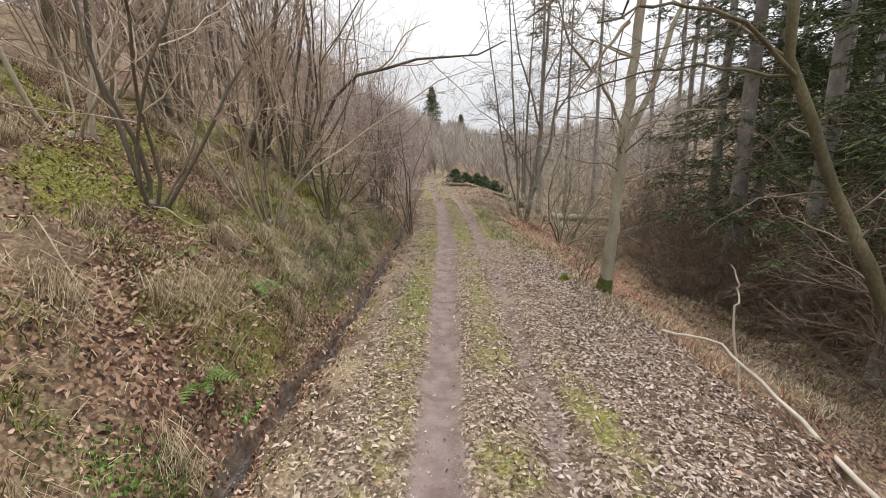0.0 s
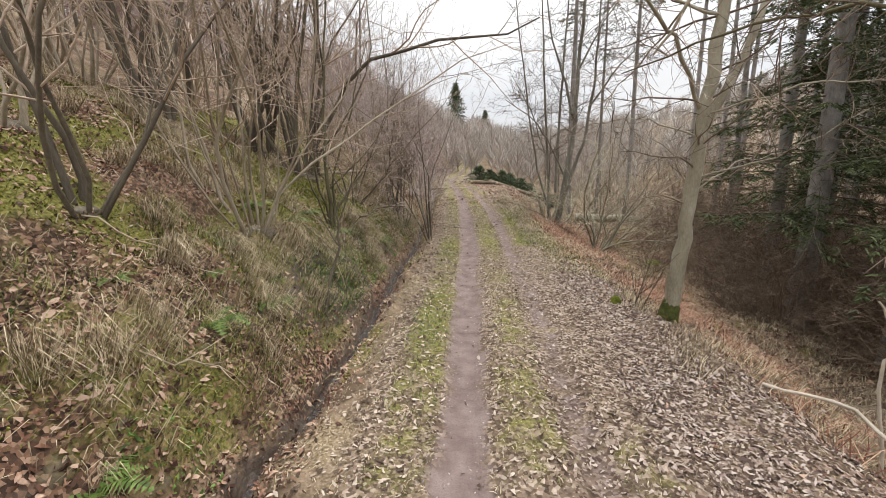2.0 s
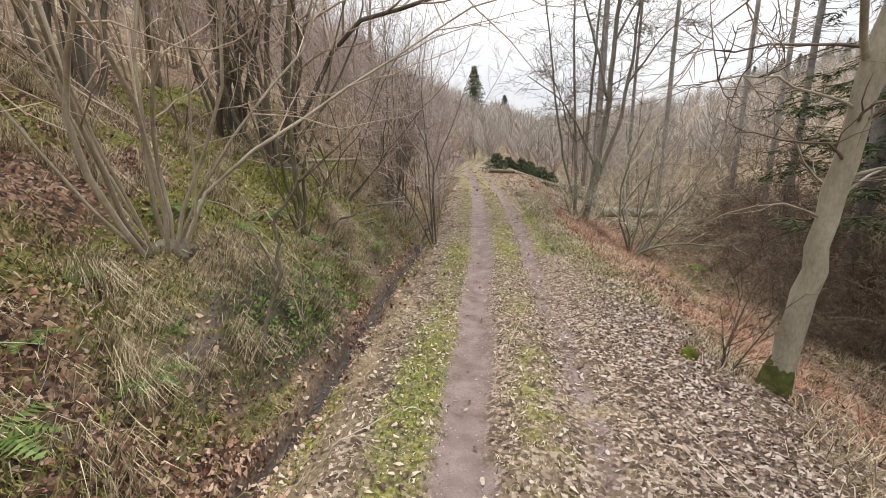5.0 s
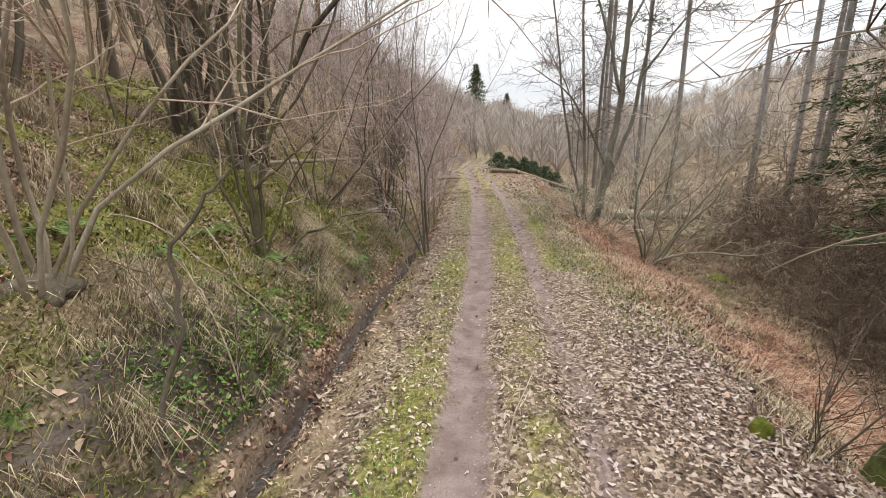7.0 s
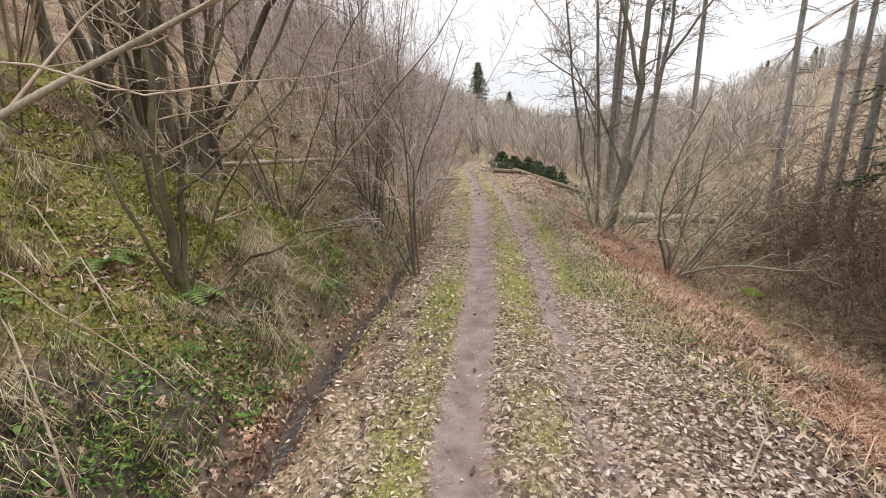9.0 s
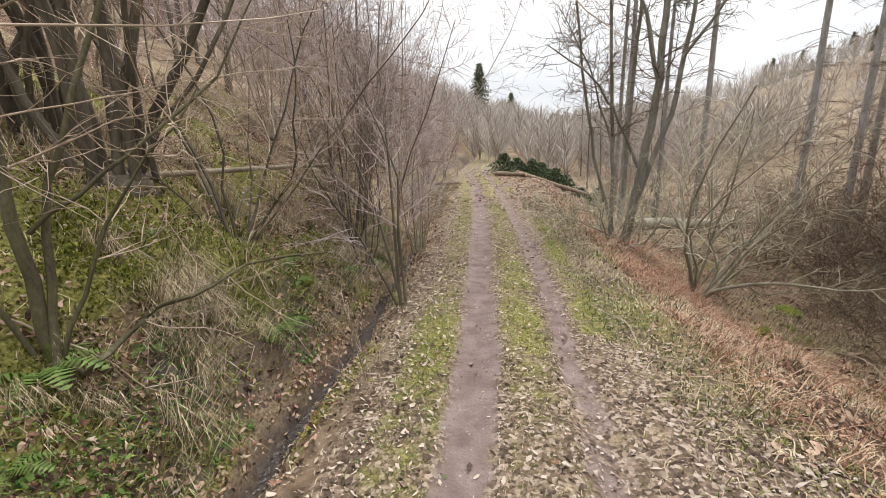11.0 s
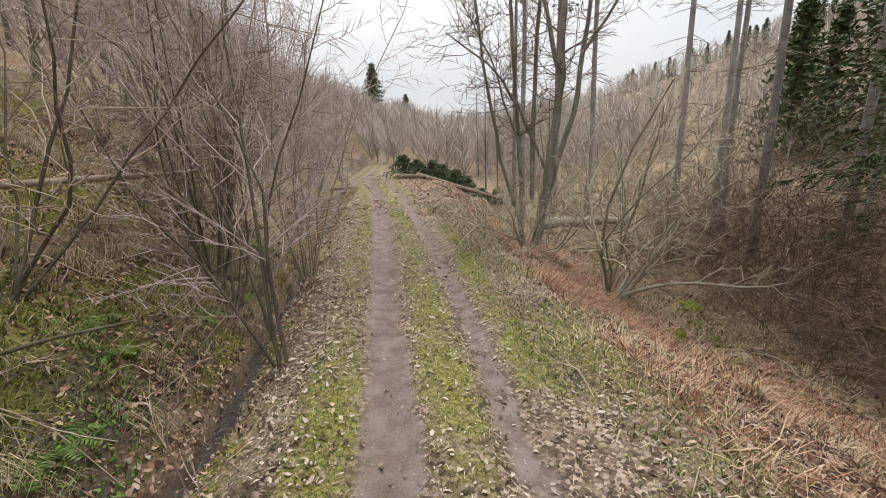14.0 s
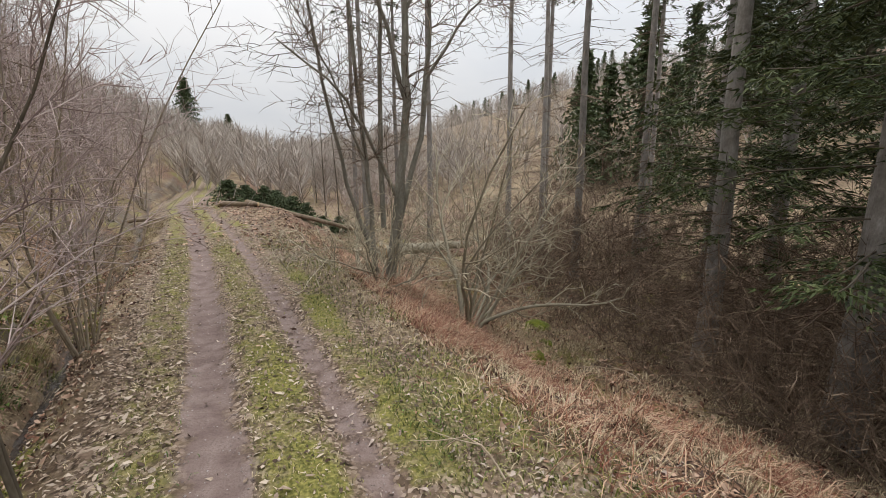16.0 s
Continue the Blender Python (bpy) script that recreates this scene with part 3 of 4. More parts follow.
hero(-1.39, 6.97, 18, lambda r, k: coppice("sapling", "thin dark leafless sapling beside the ditch", r, 1, 1.7, .009, 16, (BARK_DARK, TWIG), spec=SAPLING, keep=k, base_r=.02))
hero(-1.55, 12.1, 34, lambda r, k: coppice("thorn_shrub", "spreading pale-twigged shrub overhanging the ditch", r, 7, 3.6, .016, 15, (BARK_DARK, TWIG_DARK), spec=HEDGE, lean=(-.03, .03), keep=k, base_r=.07))
hero(-1.05, 13.6, 20, lambda r, k: coppice("thorn_shrub", "tall twiggy shrub on the ditch edge", r, 9, 4.2, .016, 20, (BARK, TWIG_PURPLE), spec=HEDGE, keep=k, base_r=.08))
hero(-3.15, 10.30, 31, lambda r, k: coppice("coppiced_hazel", "old coppice stool with thick dark upright stems", r, 12, 6.5, .046, 11, (BARK_DARK, TWIG), spec=COPPICE, keep=k, base_r=.30))
hero(-3.99, 10.5, 32, lambda r, k: coppice("coppiced_hazel", "old coppice stool with tall upright stems", r, 12, 6.0, .044, 12, (BARK_DARK, TWIG), spec=COPPICE, keep=k, base_r=.26))
hero(-3.78, 5.47, 37, lambda r, k: coppice("coppiced_hazel", "old dark hazel stool with bent mossy stems", r, 6, 4.2, .026, 42, (BARK, TWIG), spec=COPPICE, keep=k, base_r=.22))
hero(-4.6, 4.9, 38, lambda r, k: coppice("coppiced_hazel", "old dark hazel stool with bent mossy stems", r, 5, 4.2, .028, 42, (BARK, TWIG), spec=COPPICE, keep=k, base_r=.22))
hero(-4.54, 8.4, 39, lambda r, k: coppice("coppiced_hazel", "old coppice stool with thick dark upright stems", r, 10, 5.6, .042, 14, (BARK_DARK, TWIG), spec=COPPICE, keep=k, base_r=.25))
hero(-3.95, 9.2, 33, lambda r, k: coppice("sapling", "thin leafless sapling on the bank", r, 2, 2.4, .012, 14, (BARK_DARK, TWIG), spec=SAPLING, keep=k, base_r=.04))

hero(2.45, 15.35, 35, lambda r, k: coppice("alder_shoots", "tangle of pale young shoots round the foot of the alder", r, 14, 2.3, .02, 66, (BARK_PALE, TWIG_LICHEN), spec=dict(COPPICE, n=[12, 6], wob=[.22, .25, .25], ang=[62, 55], rmin=.0058), keep=k, base_r=.10, moss=True))
hero(3.55, 17.2, 36, lambda r, k: coppice("alder_shoots", "leafless young alder thicket behind the tall alder", r, 9, 2.8, .022, 60, (BARK_PALE, TWIG_LICHEN), spec=dict(COPPICE, n=[11, 5], wob=[.2, .25, .25], rmin=.006), keep=k, base_r=.10, moss=True))
hero(3.73, 14.5, 23, lambda r, k: coppice("hazel_shrub", "low spreading leafless shrub with arching grey stems", r, 15, 3.7, .034, 72, (BARK_PALE, TWIG_LICHEN), spec=dict(COPPICE, n=[11, 6], wob=[.16, .2, .2], rmin=.0065), lean=(.22, -.12), keep=k, base_r=.14, moss=True))
hero(2.13, 6.95, 24, lambda r, k: coppice("sapling", "cluster of thin dead stems with a mossy stub", r, 4, 1.1, .009, 22, (BARK_DARK, TWIG_DEAD), spec=SAPLING, keep=k, base_r=.06, moss=True))


def limbed_tree(name, label, trunk_line, r0, r1, limbs, seed, mats, boughs=16, category="tree", moss_foot=0.0, shoots=(11, .75), spec=COPPICE):
    """A tree whose trunk and main limbs follow given lines, with shoots grown along them."""
    rg = random.Random(seed)
    root = thing(name, label, category)
    base = Vector(trunk_line[0])
    crown = Tubes()

    def line(pts, a, b, sides, nm, count, reach):
        pts = [Vector(q) - base for q in pts]
        fine = []
        for i in range(len(pts) - 1):
            for s in range(4):
                fine.append(pts[i].lerp(pts[i + 1], s / 4) + Vector((rg.gauss(0, .012), rg.gauss(0, .012), rg.gauss(0, .012))))
        fine.append(pts[-1])
        m = len(fine)
        tb = Tubes()
        tb.add(fine, [(a + (b - a) * i / (m - 1)) * (1 + rg.uniform(-.07, .09)) * (1.3 if nm == "trunk" and i == 0 else 1) for i in range(m)], sides)
        part(nm, tb.mesh(nm, mats[0]), root)
        for c in range(count):
            i = rg.randrange(m // 3, m - 1)
            d = (fine[i + 1] - fine[i]).normalized()
            sd = d.cross(Vector((rg.gauss(0, 1), rg.gauss(0, 1), rg.gauss(0, 1)))).normalized()
            grow([None, crown, crown], rg, fine[i], (d * .5 + sd).normalized(), reach * rg.uniform(.5, 1.1), min(.011, max(.004, b * .5)), 1, dict(spec, up=[0, 0, 0]), clear_of_walk(base))
    line(trunk_line, r0, r1, 10, "trunk", boughs, 1.3)
    for pts, a in limbs:
        line(pts, a, a * .3, 6, "limb", *shoots)
    if crown.v:
        part("crown", crown.mesh("crown", mats[1]), root, "fine bare twigs")
    if moss_foot:
        sleeve, axis = Tubes(), (Vector(trunk_line[1]) - base).normalized()
        sleeve.add([axis * moss_foot * q for q in (0, .2, .45, .7, 1)], [r0 * 1.5, r0 * 1.38, r0 * 1.26, r0 * 1.16, r0 * .9], 12)
        part("moss_sleeve", sleeve.mesh("moss_sleeve", MOSS_DARK), root, "dark green moss on the foot of the trunk")
    root.location = base
    return root


# oak and alder crowns: the backlit look against the sky is in the twig colour
g0 = gz(4.6, 3.9)
limbed_tree("oak_tree", "leaning tree with a mossy grey trunk and long low boughs", [(4.6, 3.9, g0 - .1), (4.1, 4.05, -.05), (3.66, 4.19, .71), (3.34, 4.39, 1.51), (2.92, 4.52, 2.55), (2.75, 4.5, 4.0), (2.6, 4.4, 6.2)], .062, .028,
            [([(2.98, 4.5, 2.4), (2.3, 4.15, 2.72), (1.6, 3.8, 2.75), (1.0, 3.3, 2.5)], .018),
             ([(2.98, 4.5, 2.4), (2.4, 4.9, 2.6), (1.9, 5.3, 2.55), (1.4, 5.8, 2.4)], .016),
             ([(3.2, 4.42, 1.85), (3.5, 5.2, 2.1), (3.7, 5.9, 1.9)], .014),
             ([(2.8, 4.5, 3.3), (1.8, 4.6, 3.5), (.9, 5.0, 3.0)], .016)], 27, (BARK_MOSSY, TWIG_DARK))
g0 = gz(2.82, 15.8)
limbed_tree("alder_tree", "tall leafless alder with several grey trunks and a mossy foot", [(2.82, 15.8, g0 - .15), (3.1, 15.8, 1.1), (3.25, 15.8, 2.7), (3.3, 15.9, 4.2), (3.45, 16.0, 6.5), (3.5, 16.0, 9.5)], .095, .03,
            [([(2.6, 15.8, g0 - .1), (2.5, 15.7, .9), (2.4, 15.7, 2.5), (2.2, 15.6, 4.9), (2.0, 15.5, 8.0)], .05),
             ([(3.25, 15.8, 2.7), (2.9, 15.7, 3.8), (2.45, 15.6, 5.0), (2.1, 15.5, 7.2)], .045),
             ([(2.95, 15.9, .2), (3.6, 16.0, 2.1), (3.85, 16.1, 3.7), (3.9, 16.1, 5.0), (4.0, 16.2, 8.5)], .06),
             ([(3.0, 15.8, 1.1), (2.4, 15.5, 2.2), (1.95, 15.3, 2.75), (1.1, 15.1, 3.3)], .035),
             ([(3.7, 16.0, 3.1), (4.5, 15.8, 4.3), (5.2, 15.7, 4.9)], .03),
             ([(2.75, 15.8, .5), (2.8, 15.9, 2.9), (2.9, 15.9, 4.9), (3.0, 16.0, 8.0)], .05),
             ([(2.7, 15.9, g0), (2.2, 16.0, 1.3), (1.9, 16.1, 3.0), (1.6, 16.1, 5.0), (1.3, 16.0, 7.0)], .04),
             ([(2.45, 15.7, 1.6), (1.9, 15.5, 3.0), (1.3, 15.4, 4.0)], .022),
             ([(3.3, 15.9, 4.2), (3.9, 15.6, 5.4), (4.7, 15.4, 6.6)], .03)], 22, (BARK_ALDER, TWIG_DARK), boughs=34, moss_foot=.3, shoots=(26, 1.25), spec=dict(COPPICE, n=[9, 8], rmin=.0062))
g0 = gz(2.42, 6.8)
limbed_tree("alder_tree", "leaning forked young tree with smooth grey-green bark and mossy foot", [(2.42, 6.82, g0 - .08), (2.46, 6.76, .5), (2.48, 6.70, 1.2), (2.46, 6.6, 2.0), (2.5, 6.52, 3.0), (2.55, 6.4, 4.4), (2.4, 6.3, 7.0)], .088, .035,
            [([(2.46, 6.62, 1.85), (2.75, 6.6, 2.6), (3.05, 6.6, 3.6), (3.3, 6.7, 5.6)], .05),
             ([(2.47, 6.6, 2.15), (1.95, 6.2, 2.75), (1.5, 5.8, 3.0), (1.2, 5.5, 3.6)], .022),
             ([(2.46, 6.6, 1.9), (1.9, 6.5, 2.1), (1.4, 6.3, 2.05)], .010),
             ([(2.48, 6.66, 1.5), (3.0, 6.3, 1.7), (3.5, 6.0, 2.1)], .011),
             ([(2.48, 6.68, 1.35), (3.0, 6.9, 1.65), (3.6, 7.1, 1.75)], .010),
             ([(2.47, 6.6, 2.1), (2.9, 6.0, 2.3), (3.3, 5.5, 2.25)], .013),
             ([(2.5, 6.5, 3.0), (1.9, 6.7, 3.3), (1.3, 6.8, 3.7)], .016)], 21, (BARK_PALE, TWIG_DARK), moss_foot=.34)
g0 = gz(-2.0, 8.52)
limbed_tree("hazel_shrub", "young leafless hazel with a low bough leaning over mossy ferns", [(-2.0, 8.52, g0 - .08), (-2.08, 8.56, 1.6), (-2.1, 8.7, 2.6), (-2.0, 8.9, 4.2)], .032, .012,
            [([(-2.0, 8.5, g0), (-1.78, 8.48, .62), (-1.68, 8.9, .78), (-1.52, 9.6, .86), (-1.1, 10.0, .84)], .022),
             ([(-1.98, 8.52, g0), (-2.02, 8.7, 1.5), (-1.75, 9.0, 2.5), (-1.5, 9.3, 3.6)], .024),
             ([(-2.02, 8.52, g0), (-2.3, 8.7, 1.5), (-2.5, 8.9, 2.6), (-2.6, 9.0, 3.8)], .022),
             ([(-2.06, 8.57, 1.3), (-1.7, 8.9, 1.65), (-1.4, 9.3, 2.1), (-1.15, 9.6, 2.7)], .014),
             ([(-1.98, 8.54, g0), (-1.75, 8.75, 1.3), (-1.3, 9.0, 2.0)], .014),
             ([(-2.02, 8.5, g0), (-2.25, 8.4, 1.3), (-2.5, 8.4, 2.3), (-2.7, 8.4, 3.3)], .016)], 13, (BARK_MOSSY, TWIG), boughs=12, category="shrub", moss_foot=.2)
CROOKED = [(-1.40, 6.32, gz(-1.40, 6.32) - .03), (-1.36, 6.36, .5), (-1.26, 6.45, .84), (-1.24, 6.48, 1.27), (-1.10, 6.58, 1.48), (-1.0, 6.64, 1.61)]
limbed_tree("sapling", "crooked dark leafless sapling beside the ditch", CROOKED, .017, .007, [(CROOKED[2:3] + [(CROOKED[2][0] - .25, CROOKED[2][1] + .1, CROOKED[2][2] + .35)], .007), (CROOKED[1:2] + [(CROOKED[1][0] + .16, CROOKED[1][1] + .1, CROOKED[1][2] + .22)], .006)], 19, (BARK_DARK, TWIG_DARK), boughs=5, category="shrub", shoots=(3, .35), spec=dict(COPPICE, rmin=.0028))
limbed_tree("fallen_branch", "forked bare branch hanging from the leaning tree", [(2.25, 6.15, 3.3), (1.95, 6.0, 2.95), (1.67, 5.89, 2.55)], .022, .008, [([(1.95, 6.0, 2.95), (1.8, 6.5, 2.6), (1.72, 7.4, 2.35)], .010)], 28, (BARK, TWIG), 5)
limbed_tree("fallen_branch", "pale barkless dead branch lying on the slope", [(2.6, 5.42, gz(2.6, 5.42) + .02), (3.1, 5.15, -.16), (2.98, 4.2, -.2), (2.85, 3.0, gz(2.85, 3.0) + .03)], .012, .02, [], 29, (DEAD_PALE, DEAD_PALE), 0)
limbed_tree("dead_twig", "crooked bleached dead twig standing in the brash", [(3.25, 5.0, gz(3.25, 5) - .02), (3.06, 4.97, .32), (3.12, 5.03, .55), (3.04, 5.08, .73)], .013, .006, [], 30, (DEAD_PALE, DEAD_PALE), 0)

# ---- woodland on the rising bank ----
rng = random.Random(5)
poles = []
for k_ in range(4):
    poles.append(bare_tree("woodland_tree", "slim leafless woodland tree on the bank", random.Random(40 + k_), 10 + 1.2 * k_, .075 + .012 * k_, (BARK_DARK, TWIG_PURPLE), group="woodland trees"))
stools = []
for k_ in range(4):
    stools.append(coppice("coppiced_hazel", "many-stemmed leafless hazel on the bank", random.Random(60 + k_), 9 + k_, 5.0, .025, 30, (STEM_TAN if k_ % 2 else BARK, TWIG_PURPLE), group="coppiced hazels", base_r=.2))
thorns = []
for k_ in range(3):
    thorns.append(coppice("thicket_shrub", "dense upright leafless shrub in the thicket by the ditch", random.Random(80 + k_), 8, 4.2, .017, 22, (BARK, TWIG_PURPLE), spec=THORN, group="thicket shrubs", base_r=.12))
used = set()


def scatter(kinds, spots, lo, hi):
    for x, y in spots:
        o = kinds[rng.randrange(len(kinds))]
        s, a = rng.uniform(lo, hi), rng.uniform(0, 360)
        if o.name in used:
            again(o, x, y, a, s)
        else:
            used.add(o.name)
            place(o, x, y, a, s)


def spread(n, x0, x1, y0, y1, gap):
    out, tries = [], 0
    while len(out) < n and tries < 4000:
        tries += 1
        p = (rng.uniform(x0, x1), rng.uniform(y0, y1))
        if all((p[0] - q[0]) ** 2 + (p[1] - q[1]) ** 2 > gap * gap for q in out):
            out.append(p)
    return out


scatter(thorns, spread(8, -4.2, -2.2, 13.6, 20, .9), .95, 1.3)
scatter(thorns, spread(10, -4.2, -2.3, 20, 31, .8), .8, 1.15)
scatter(stools, spread(6, -8.5, -5.6, 4.5, 16, 1.6), .8, 1.1)
scatter(stools, spread(11, -12, -4.2, 15, 32, 1.8), .8, 1.15)
scatter(stools, spread(6, -12, -6, 1, 9, 2.2), .8, 1.2)
scatter(poles, spread(26, -16, -6.0, 4, 30, 1.6), .7, 1.1)
scatter(poles, spread(22, -30, -12, 2, 50, 2.2), .8, 1.2)
scatter(thorns, spread(10, -7, -2.8, 29, 42, 1.3), .8, 1.1)

# ---- valley side: bare trees, brush, spruces ----
brush = []
for k_ in range(3):
    brush.append(coppice("brushwood", "tangle of dead grey-brown twigs on the valley floor", random.Random(100 + k_), 10, 3.3, .012, 62, (TWIG_DEAD, TWIG_DEAD), spec=BRUSH, group="brushwood", base_r=0))
scatter(brush, spread(36, 7.0, 11.5, 7.0, 19, .65), .85, 1.35)
scatter(brush, spread(12, 5.6, 9, 3, 8, .8), .8, 1.15)
scatter(brush, spread(12, 5.5, 7.2, 8.6, 14.5, .7), .5, .8)
scatter(brush, [(5.5, 10.1), (5.9, 10.8), (5.6, 9.5), (6.1, 11.6), (6.0, 9.9)], .7, .95)
scatter(brush, spread(9, 7.2, 13, 18, 30, 1.0), .6, .9)
spruces = [spruce("spruce_tree", "tall dark spruce with dead lower boughs", random.Random(120 + k_), 13 + 2 * k_, (.17, .20, .16)[k_], (2.6, 2.0, 2.2)[k_], "spruce trees", whorls=36, reach=2.5, dense=1.1) for k_ in range(3)]
for i, (x, y) in enumerate([(7.3, 12.6), (6.6, 10.5), (7.0, 8.9), (8.9, 11.0), (6.5, 6.6), (8.6, 7.4), (10.6, 9.2), (9.4, 13.8), (11.2, 12.0), (8.0, 4.6), (12.6, 14.2), (13.0, 10.0)]):
    o = spruces[i % 3]
    if i < 3:
        place(o, x, y, 40 * i, 1.0)
    else:
        again(o, x, y, rng.uniform(0, 360), rng.uniform(.85, 1.15))
tall = [spruce("spruce_tree", "tall thin spruce with a long bare trunk", random.Random(140 + k_), 19, .115, 8.5, "tall bare spruces", whorls=34, reach=1.7, dense=.7) for k_ in range(2)]
for i, (x, y) in enumerate([(9.29, 21.1), (9.0, 17.4), (9.9, 20.0), (10.9, 16.9), (10.9, 14.9), (8.3, 25.5), (12.2, 22.5), (14.0, 19.0), (5.6, 27.5), (6.6, 25.0), (4.9, 23.8)]):
    o = tall[i % 2]
    if i < 2:
        place(o, x, y, 70 * i, 1.0)
    else:
        again(o, x, y, rng.uniform(0, 360), rng.uniform(.85, 1.15))
scatter(stools, spread(4, 3.4, 8, 23, 34, 1.6), .6, .9)
scatter(poles, spread(6, 1.5, 12, 33, 46, 1.8), .5, .7)


# ---- woods in the distance, one mass each ----
def far_wood(name, label, spots, height, mat, strokes, seed):
    """Bare trees far off: a trunk and a rounded spray of bent shoots each."""
    r = np.random.RandomState(seed)
    v, f = [], []
    for x, y in spots:
        z, h = gz(x, y), height * r.uniform(.55, 1.25)
        n = strokes
        a, t0 = r.uniform(0, 6.28, n), r.uniform(.08, .75, n) ** 1.1
        ln = h * (1 - t0) * r.uniform(.35, .8, n)
        t0[0], ln[0] = 0, h * .6
        out = r.uniform(.3, 1.7, n)
        out[0] = .05
        w = h * .0045 * r.uniform(.5, 1.4, n)
        w[0] = h * .006
        for i in range(n):
            p = np.array((x, y, z + h * t0[i]))
            d = np.array((math.cos(a[i]) * out[i], math.sin(a[i]) * out[i], 1))
            m = p + d * ln[i] * .5 / math.hypot(1, out[i])
            q = m + np.array((d[0] * .6, d[1] * .6, 1)) * ln[i] * .5 / math.hypot(1, out[i] * .6)
            c = np.array((w[i], .3 * w[i], 0)) if i % 2 else np.array((w[i], -.6 * w[i], 0))
            b = len(v)
            v.extend([p - c, p + c, m - c * .7, m + c * .7, q])
            f.extend([(b, b + 1, b + 3), (b, b + 3, b + 2), (b + 2, b + 3, b + 4)])
    ob = new(name, mesh_of(name, v, f, mat, False))
    return tagged(ob, label, "woodland", kind="stuff")


# the valley head and hillside woods carry painted haze in their twig colour
far_rng = random.Random(9)
ahead = [(far_rng.uniform(-20, 24), far_rng.uniform(40, 100)) for _ in range(620)]
far_wood("far_woodland", "grey-brown leafless woodland closing the valley, haze painted into its colour", ahead, 5.2, TWIG_HAZED, 80, 1)
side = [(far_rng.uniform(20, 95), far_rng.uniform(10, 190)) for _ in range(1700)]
far_wood("hillside_woodland", "bare brown woodland covering the opposite hillside, haze painted into its colour", side, 4.6, TWIG_HAZED, 40, 2)
left = [(far_rng.uniform(-50, -15), far_rng.uniform(0, 80)) for _ in range(420)]
far_wood("bank_woodland", "bare woodland higher up the bank", left, 8, TWIG_PURPLE, 60, 3)


def fir(name, label, rng, height, width, tiers=22, group="", spray=None):
    root = thing(name, label, "tree", group)
    t = Tubes()
    t.add([Vector((0, 0, -.3)), Vector((0, 0, height))], [width * .06, .02], 6)
    part("trunk", t.mesh("trunk", BARK_DARK), root)
    v, f = [], []
    spray = spray or height * .035
    for k_ in range(tiers):
        z0 = height * (.08 + .9 * k_ / tiers)
        for b in range(16):
            z, a = z0 + rng.uniform(0, height / tiers), rng.uniform(0, 6.283)
            ln = width * (1 - .93 * k_ / tiers) * rng.uniform(.6, 1.15) / 2
            for s in range(5):
                q = ln * (s + 1) / 5
                c = Vector((math.cos(a) * q, math.sin(a) * q, z - q * .35 + .15 * s * s * .03))
                for e in range(2):
                    d = Vector((rng.gauss(0, 1), rng.gauss(0, 1), rng.gauss(-.4, .6))).normalized() * spray * rng.uniform(.6, 1.6)
                    w = d.cross(Vector((rng.gauss(0, 1), rng.gauss(0, 1), 1))).normalized() * spray * .3
                    i = len(v)
                    v.extend([c - w, c + w, c + d])
                    f.append((i, i + 1, i + 2))
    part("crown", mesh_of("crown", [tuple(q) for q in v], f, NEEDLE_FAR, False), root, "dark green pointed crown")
    return root


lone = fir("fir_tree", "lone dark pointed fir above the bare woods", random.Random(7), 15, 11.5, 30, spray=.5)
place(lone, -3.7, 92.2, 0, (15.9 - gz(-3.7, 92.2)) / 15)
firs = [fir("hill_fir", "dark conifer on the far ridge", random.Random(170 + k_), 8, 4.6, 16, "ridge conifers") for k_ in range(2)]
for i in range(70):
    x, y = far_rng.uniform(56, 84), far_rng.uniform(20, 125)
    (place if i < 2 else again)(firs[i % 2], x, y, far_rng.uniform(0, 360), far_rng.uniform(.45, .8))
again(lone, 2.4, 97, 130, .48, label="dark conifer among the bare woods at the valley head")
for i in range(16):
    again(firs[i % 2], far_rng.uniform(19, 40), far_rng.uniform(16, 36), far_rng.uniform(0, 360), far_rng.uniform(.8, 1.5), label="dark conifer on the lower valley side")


# ---- fallen logs, brash and sticks ----
def log(name, label, a, b, r, mat=LOG_BARK, lift=0.0):
    root = thing(name, label, "log")
    rng_ = random.Random(int(r * 1e4))
    A, B = Vector(a), Vector(b)
    n = 8
    pts = [A.lerp(B, k_ / n) + Vector((rng_.gauss(0, .12 * r), rng_.gauss(0, .12 * r), rng_.gauss(0, .1 * r))) for k_ in range(n + 1)]
    t = Tubes()
    t.add(pts, [r * (1 - .35 * k_ / n) * rng_.uniform(.94, 1.06) for k_ in range(n + 1)], 12)
    me = t.mesh("trunk", mat)
    for q in pts:
        q -= A
    me.transform(Matrix.Translation(-A))
    root.location = A
    part("trunk", me, root)
    d = (B - A).normalized()
    for end, rr, sgn in ((Vector(), r, -1), (B - A, r * .65, 1)):
        c = bmesh.new()
        bmesh.ops.create_cone(c, cap_ends=True, segments=12, radius1=rr * .99, radius2=rr * .9, depth=.03)
        c.transform(Matrix.Translation(end) @ (d * sgn).to_track_quat("Z", "Y").to_matrix().to_4x4())
        m_ = bpy.data.meshes.new("cut_end")
        c.to_mesh(m_)
        c.free()
        m_.materials.append(LOG_END)
        part("cut_end", m_, root, "pale sawn end")
    return root


